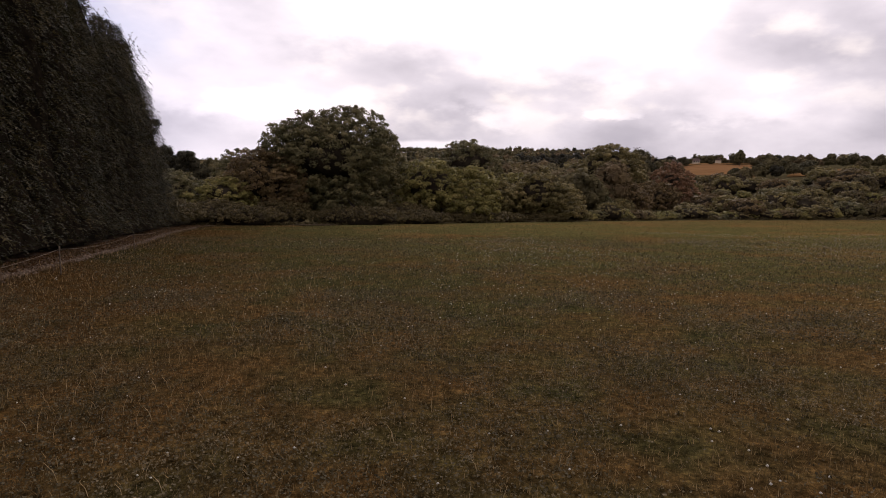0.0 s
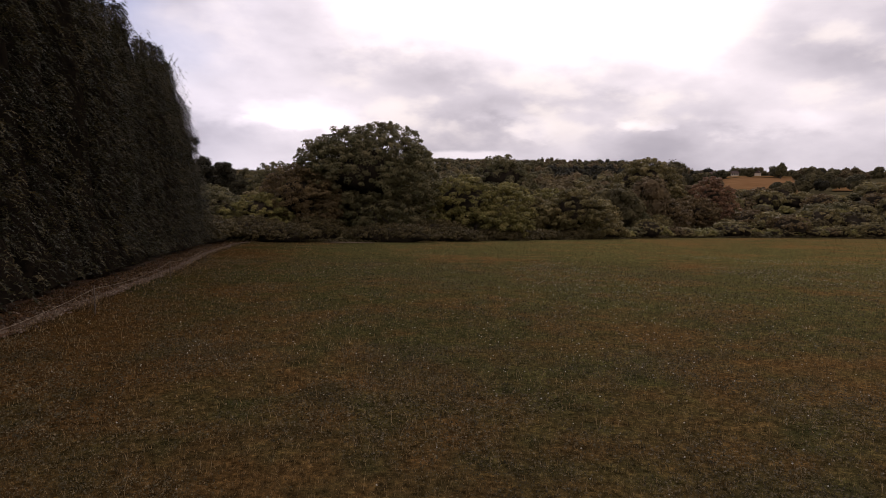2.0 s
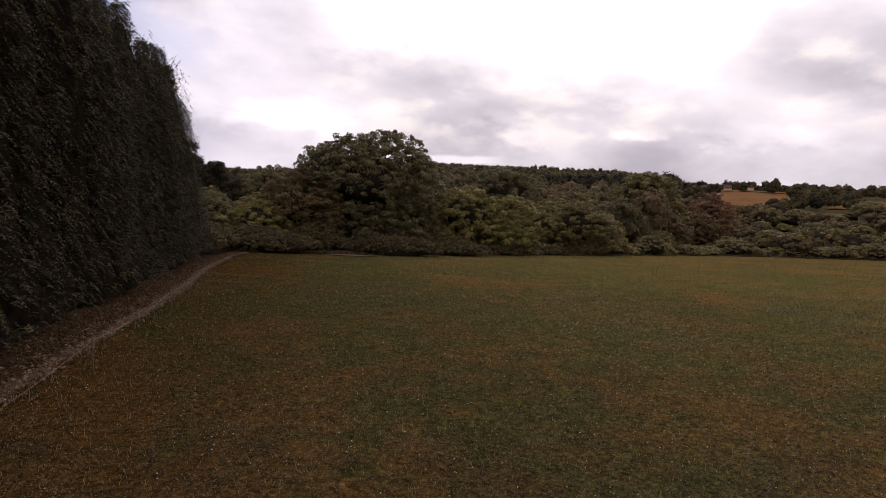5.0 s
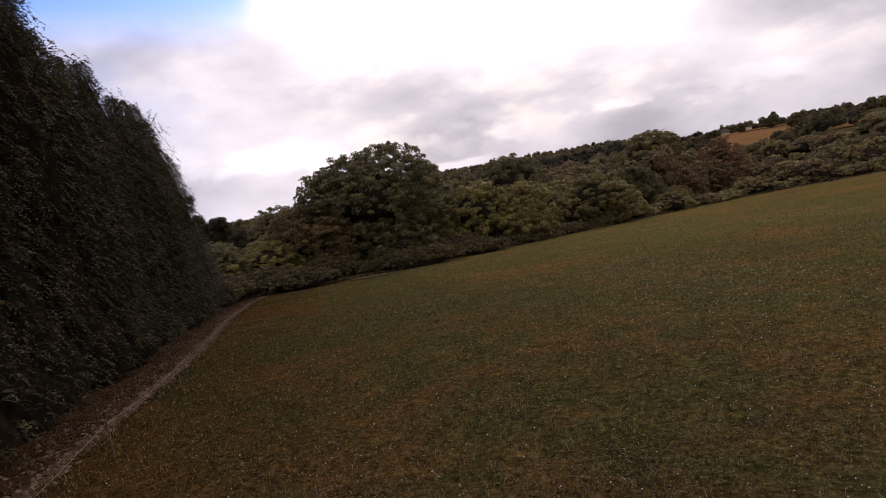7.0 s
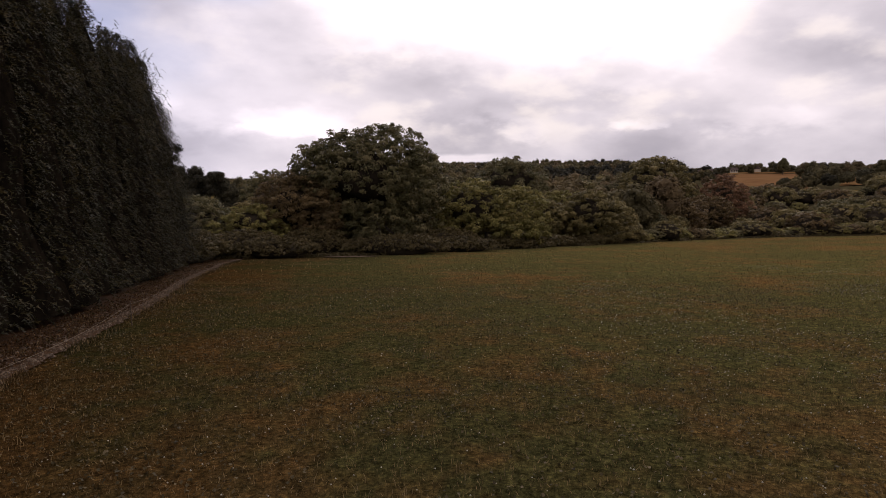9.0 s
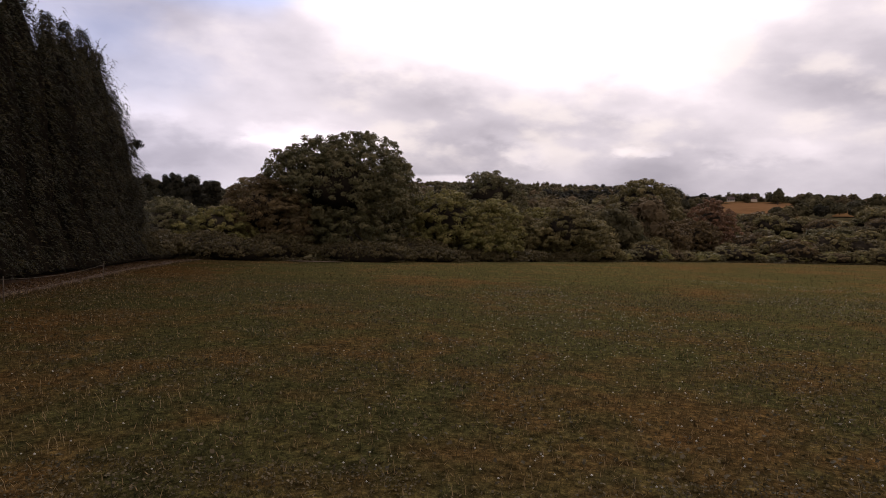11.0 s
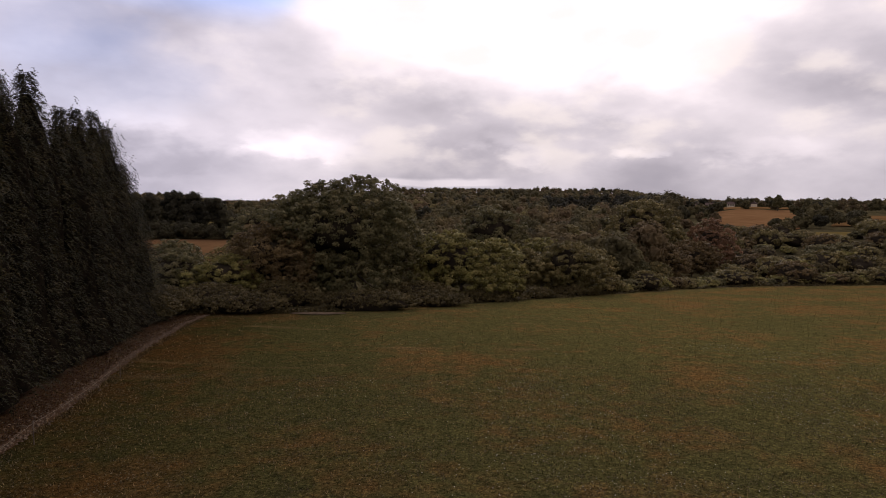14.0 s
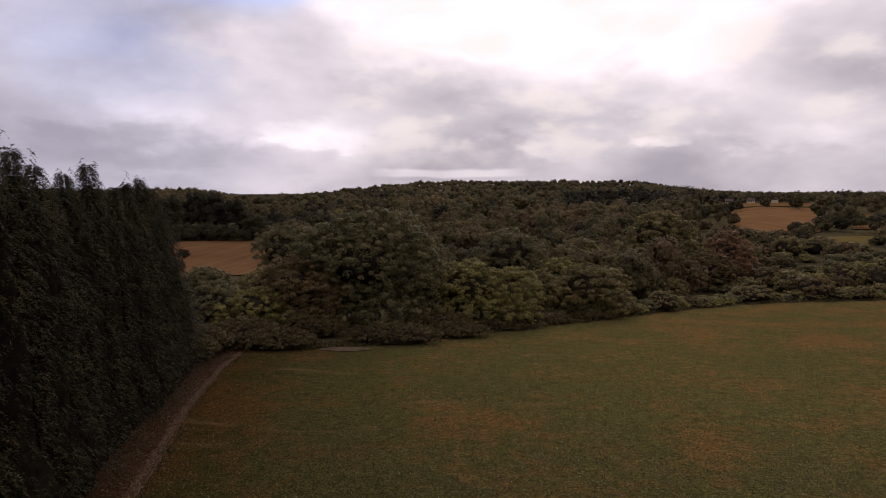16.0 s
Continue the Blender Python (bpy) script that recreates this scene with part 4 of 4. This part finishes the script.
x, y = 310 * math.sin(radians(27.0)), 310 * math.cos(radians(27.0))
broadleaf("pine_tree", x, y, [(0, 0, 4.2, 2.2, 2, 2.6), (0.2, 0, 5.6, 1.5, 1.5, 2.0)], M_OAK, "tall dark pine on the far hill", "tree", lobe=0.8, lobes=60, each=60, leaf=0.7, trunk=0.25, seed=90, core=0.7)


# ---- track, litter and cord along the foot of the hedge ----
TRACK = np.array(((-4.2, -12), (-6.2, 0), (-9.5, 11.2), (-10.6, 15.2), (-13.25, 24.6), (-16.6, 34.3), (-19.4, 44.5), (-20.4, 50.5), (-20.2, 53)), float)
FOOT = np.array(((-4.2, -12), (-7.6, 0), (-11.3, 13.3), (-12.9, 18), (-14.9, 25.0), (-18.3, 34), (-22.2, 46.5), (-24, 52), (-24, 53)), float)


def along(line, count):
    y = np.linspace(line[0, 1], line[-1, 1], count)
    return np.stack([np.interp(y, line[:, 1], line[:, 0]), y], -1)


rng = np.random.default_rng(21)
steps = 260
centre, foot = along(TRACK, steps), along(FOOT, steps)
wave = np.array([noise.noise(Vector((0, k * 0.21, 4))) for k in range(steps)])
wave2 = np.array([noise.noise(Vector((9, k * 0.33, 1))) for k in range(steps)])
fray = np.array([noise.noise(Vector((5, k * 0.9, 2))) for k in range(steps)])
right = centre[:, 0] + 0.20 + 0.16 * wave + 0.08 * fray
left = centre[:, 0] - 0.26 + 0.22 * wave2 - 0.10 * fray
draped("verge", [[(a, y) for a in np.linspace(l + 0.1, f - 1.6, 6)] for l, f, y in zip(left, foot[:, 0], centre[:, 1])], M_LITTER, 0.02, "strip of brown dead leaves under the hedge", "verge")
draped("track", [[(a, y) for a in np.linspace(r, l, 6)] for r, l, y in zip(right, left, centre[:, 1])], M_DIRT, 0.035, "narrow stony bare-earth track beside the hedge", "track")
# the bare patch at the field corner
for cx, cy, rx, ry in ((-11.9, 52.2, 2.3, 0.9),):
    rows = [[(cx + rx * s * math.cos(a) * (1 + 0.3 * noise.noise(Vector((math.cos(a), math.sin(a), cx)))), cy + ry * s * math.sin(a)) for a in np.linspace(0, 2 * math.pi, 25)] for s in (1.0, 0.5, 0.02)]
    draped("bare_patch", rows, M_BARE, 0.05, "pale bare patch worn in the turf", "bare patch")

# stones on the track
count = 4600
y = 4 + 46 * rng.uniform(0, 1, count) ** 1.2
x = np.interp(y, TRACK[:, 1], TRACK[:, 0]) + np.where(rng.uniform(0, 1, count) < 0.6, rng.normal(-0.05, 0.16, count), rng.normal(-0.6, 0.42, count))
base = np.array([(1, 0, 0), (0.5, 0.87, 0.1), (-0.5, 0.87, 0), (-1, 0, 0.1), (-0.5, -0.87, 0), (0.5, -0.87, 0.1), (0.1, 0, 0.75)])
size = rng.uniform(0.1, 1.0, count) ** 2 * 0.058 + 0.012
size = size[:, None, None] * rng.uniform(0.6, 1.3, (count, 7, 1))
turn = rng.uniform(0, 6.28, count)
spin = np.stack([np.cos(turn), -np.sin(turn), np.sin(turn), np.cos(turn)], -1).reshape(-1, 2, 2)
verts = base[None] * size
verts[..., :2] = np.einsum("kij,kvj->kvi", spin, verts[..., :2])
verts += np.stack([x, y, lie(x, y) + 0.035], -1)[:, None]
fan = np.array([(i, (i + 1) % 6, 6) for i in range(6)])
tagged(new("track_stones", mesh("track_stones", verts.reshape(-1, 3), (np.arange(count)[:, None, None] * 7 + fan[None]).reshape(-1, 3), M_STONE)), "small pale stones strewn along the track", "stones", kind="stuff")
# fallen leaves on the litter
count = 16000
y = -6 + 57 * rng.uniform(0, 1, count) ** 1.1
u = rng.uniform(0, 1, count)
x = np.interp(y, TRACK[:, 1], TRACK[:, 0]) * (1 - u) + np.interp(y, FOOT[:, 1], FOOT[:, 0]) * u - 0.2
v, f = leaves(rng, np.stack([x, y, lie(x, y) + rng.uniform(0.03, 0.07, count)], -1), rng.normal(size=(count, 3)) * 0.5 + np.array((0, 0, 0.8)), 0.075, 0.6)
tagged(new("fallen_leaves", mesh("fallen_leaves", v, f, M_DEAD, tint=np.repeat(rng.uniform(0, 1, count), 4))), "brown fallen leaves under the hedge", "leaves", kind="stuff")

# thin stakes carrying a slack cord
STAKES = [(-6.7, 5.6), (-9.2, 13.4), (-11.55, 21.0), (-14.1, 29.0)]
for x, y in STAKES:
    v, f = tube([(0, 0, -0.1), (0.004, 0, 0.3), (0.01, 0.004, 0.70), (0.01, 0.004, 0.705)], (0.016, 0.016, 0.014, 0.002), 6)
    stake = new("fence_stake", mesh("fence_stake", v, f, M_STAKE, True))
    stake.location = (x, y, height(x, y))
    tagged(stake, "thin dark wooden stake beside the track", "stake", "stakes along the track")
pieces = []
for (ax, ay), (bx, by) in zip(STAKES, STAKES[1:]):
    line = []
    for u in np.linspace(0, 1, 12):
        px, py = ax + (bx - ax) * u, ay + (by - ay) * u
        line.append((px, py, (height(ax, ay) * (1 - u) + height(bx, by) * u) + 0.62 - 0.5 * u * (1 - u)))
    pieces.append(tube(line, [0.0045] * 12, 5))
tagged(new("cord", mesh("cord", *joined(pieces), M_ROPE, True)), "slack pale cord strung between the stakes", "cord")


# ---- turf: blades, clover and flowers ----
def scatter(rng, density, near, far):
    """Random places in the part of the field that the walk looks over, between two distances ahead."""
    area = far * 2.2
    count = int(density * (far - near) * area)
    y = rng.uniform(near, far, count)
    x = rng.uniform(-1, 1, count) * area / 2
    ok = (np.abs(x + 0.8) < 0.84 * (y + 2.5) + 1.6) & (beyond(x, y) < 0.3) & (x > np.interp(y, TRACK[:, 1], TRACK[:, 0]) + 0.25)
    return x[ok], y[ok]


def lush(x, y):
    return np.array([noise.noise(Vector((a * 0.45, b * 0.45, 2))) + 0.6 * noise.noise(Vector((a * 1.6, b * 1.6, 7))) for a, b in zip(x, y)])


def grass(name, seed, near, far, density, tall, wide, label):
    rng = np.random.default_rng(seed)
    x, y = scatter(rng, density, near, far)
    count = len(x)
    z = lie(x, y)
    turn, lean = rng.uniform(0, 6.28, count), rng.uniform(0.1, 1.1, count)
    long = tall * rng.uniform(0.45, 1.35, count)
    side = np.stack([np.cos(turn), np.sin(turn), np.zeros(count)], -1) * (wide * rng.uniform(0.6, 1.3, count))[:, None]
    lean_way = np.stack([-np.sin(turn) * np.sin(lean), np.cos(turn) * np.sin(lean), np.cos(lean)], -1)
    foot = np.stack([x, y, z - 0.005], -1)
    verts = np.stack([foot - side, foot + side, foot + lean_way * long[:, None]], 1).reshape(-1, 3)
    tagged(new(name, mesh(name, verts, np.arange(count * 3).reshape(-1, 3), M_BLADE)), label, "grass", kind="stuff")


grass("near_grass", 1, 1.4, 7, 2100, 0.05, 0.0030, "short mown grass, partly dried brown")
grass("mid_grass", 2, 7, 16, 520, 0.06, 0.0055, "short mown grass mixed with clover")
grass("far_grass", 3, 16, 34, 85, 0.075, 0.011, "short grass further down the field")
grass("edge_grass", 4, 34, 100, 9, 0.10, 0.022, "grass towards the far edge of the field")

# rough grass creeping over the edges of the track and the litter
rng = np.random.default_rng(41)
count = 26000
y = rng.uniform(2, 51, count)
x = np.interp(y, TRACK[:, 1], TRACK[:, 0]) + np.where(rng.uniform(0, 1, count) < 0.62, rng.normal(0.36, 0.14, count), rng.normal(-0.75, 0.4, count))
tuft = np.array([noise.noise(Vector((a * 1.3, b * 0.8, 11))) for a, b in zip(x, y)])
x, y = x[tuft > -0.12], y[tuft > -0.12]
count = len(x)
turn, lean, long = rng.uniform(0, 6.28, count), rng.uniform(0.1, 1.0, count), rng.uniform(0.05, 0.15, count)
side = np.stack([np.cos(turn), np.sin(turn), np.zeros(count)], -1) * rng.uniform(0.004, 0.009, count)[:, None]
tip = np.stack([-np.sin(turn) * np.sin(lean), np.cos(turn) * np.sin(lean), np.cos(lean)], -1) * long[:, None]
foot = np.stack([x, y, lie(x, y) + 0.02], -1)
tagged(new("verge_grass", mesh("verge_grass", np.stack([foot - side, foot + side, foot + tip], 1).reshape(-1, 3), np.arange(count * 3).reshape(-1, 3), M_BLADE)), "rough brownish grass along the track edges", "grass", kind="stuff")

# dry bents standing above the turf
rng = np.random.default_rng(33)
x, y = scatter(rng, 8, 0.9, 13)
clump = lush(x * 0.8 + 30, y * 0.8) + 0.2 * rng.normal(size=len(x))
x, y = x[clump > 0.2], y[clump > 0.2]
pieces = []
for a, b in zip(x, y):
    z, turn, long = height(a, b), rng.uniform(0, 6.28), rng.uniform(0.07, 0.19)
    dx, dy = math.cos(turn) * long * 0.35, math.sin(turn) * long * 0.35
    pieces.append(tube([(a, b, z), (a + dx * 0.3, b + dy * 0.3, z + long * 0.5), (a + dx, b + dy, z + long * 0.9)], (0.0022, 0.0018, 0.001), 3))
tagged(new("dry_bents", mesh("dry_bents", *joined(pieces), M_BENT)), "dry straw-coloured grass stalks in the turf", "grass", kind="stuff")

rng = np.random.default_rng(8)
for name, near, far, density, size in (("near_clover", 1.6, 6, 1700, 0.018), ("clover", 6, 11, 800, 0.026), ("far_clover", 11, 30, 90, 0.042)):
    x, y = scatter(rng, density, near, far)
    thick = lush(x, y) + 0.25 * rng.normal(size=len(x))
    x, y = x[thick > 0.0], y[thick > 0.0]
    count = len(x)
    v, f = leaves(rng, np.stack([x, y, lie(x, y) + rng.uniform(0.010, 0.055, count)], -1), rng.normal(size=(count, 3)) * 0.6 + np.array((0, 0, 1.0)), size, 0.95)
    tagged(new(name, mesh(name, v, f, M_CLOVER, tint=np.repeat(rng.uniform(0, 1, count), 4))), "dark green clover leaves in the turf", "clover", kind="stuff")

# white clover heads
x, y = scatter(rng, 10, 1.6, 40)
thick = np.array([noise.noise(Vector((a * 0.16, b * 0.13, 5))) for a, b in zip(x, y)]) + 0.04 * np.clip(x - 3, -12, 9) + 0.26 * rng.normal(size=len(x)) - np.interp(y, (18, 40), (0.0, 0.55))
x, y = x[thick > 0.10], y[thick > 0.10]
count = len(x)
ball = np.array([(1, 0, 0), (0, 1, 0), (-1, 0, 0), (0, -1, 0), (0, 0, 0.9), (0, 0, -0.7)])
verts = ball[None] * (rng.uniform(0.007, 0.013, count) * np.interp(y, (6, 25), (1.0, 1.45)))[:, None, None] + np.stack([x, y, lie(x, y) + rng.uniform(0.04, 0.085, count)], -1)[:, None]
sides = np.array([(0, 1, 4), (1, 2, 4), (2, 3, 4), (3, 0, 4), (1, 0, 5), (2, 1, 5), (3, 2, 5), (0, 3, 5)])
tagged(new("clover_flowers", mesh("clover_flowers", verts.reshape(-1, 3), (np.arange(count)[:, None, None] * 6 + sides[None]).reshape(-1, 3), M_FLOWER, True)), "white clover heads scattered over the turf", "clover", kind="stuff")
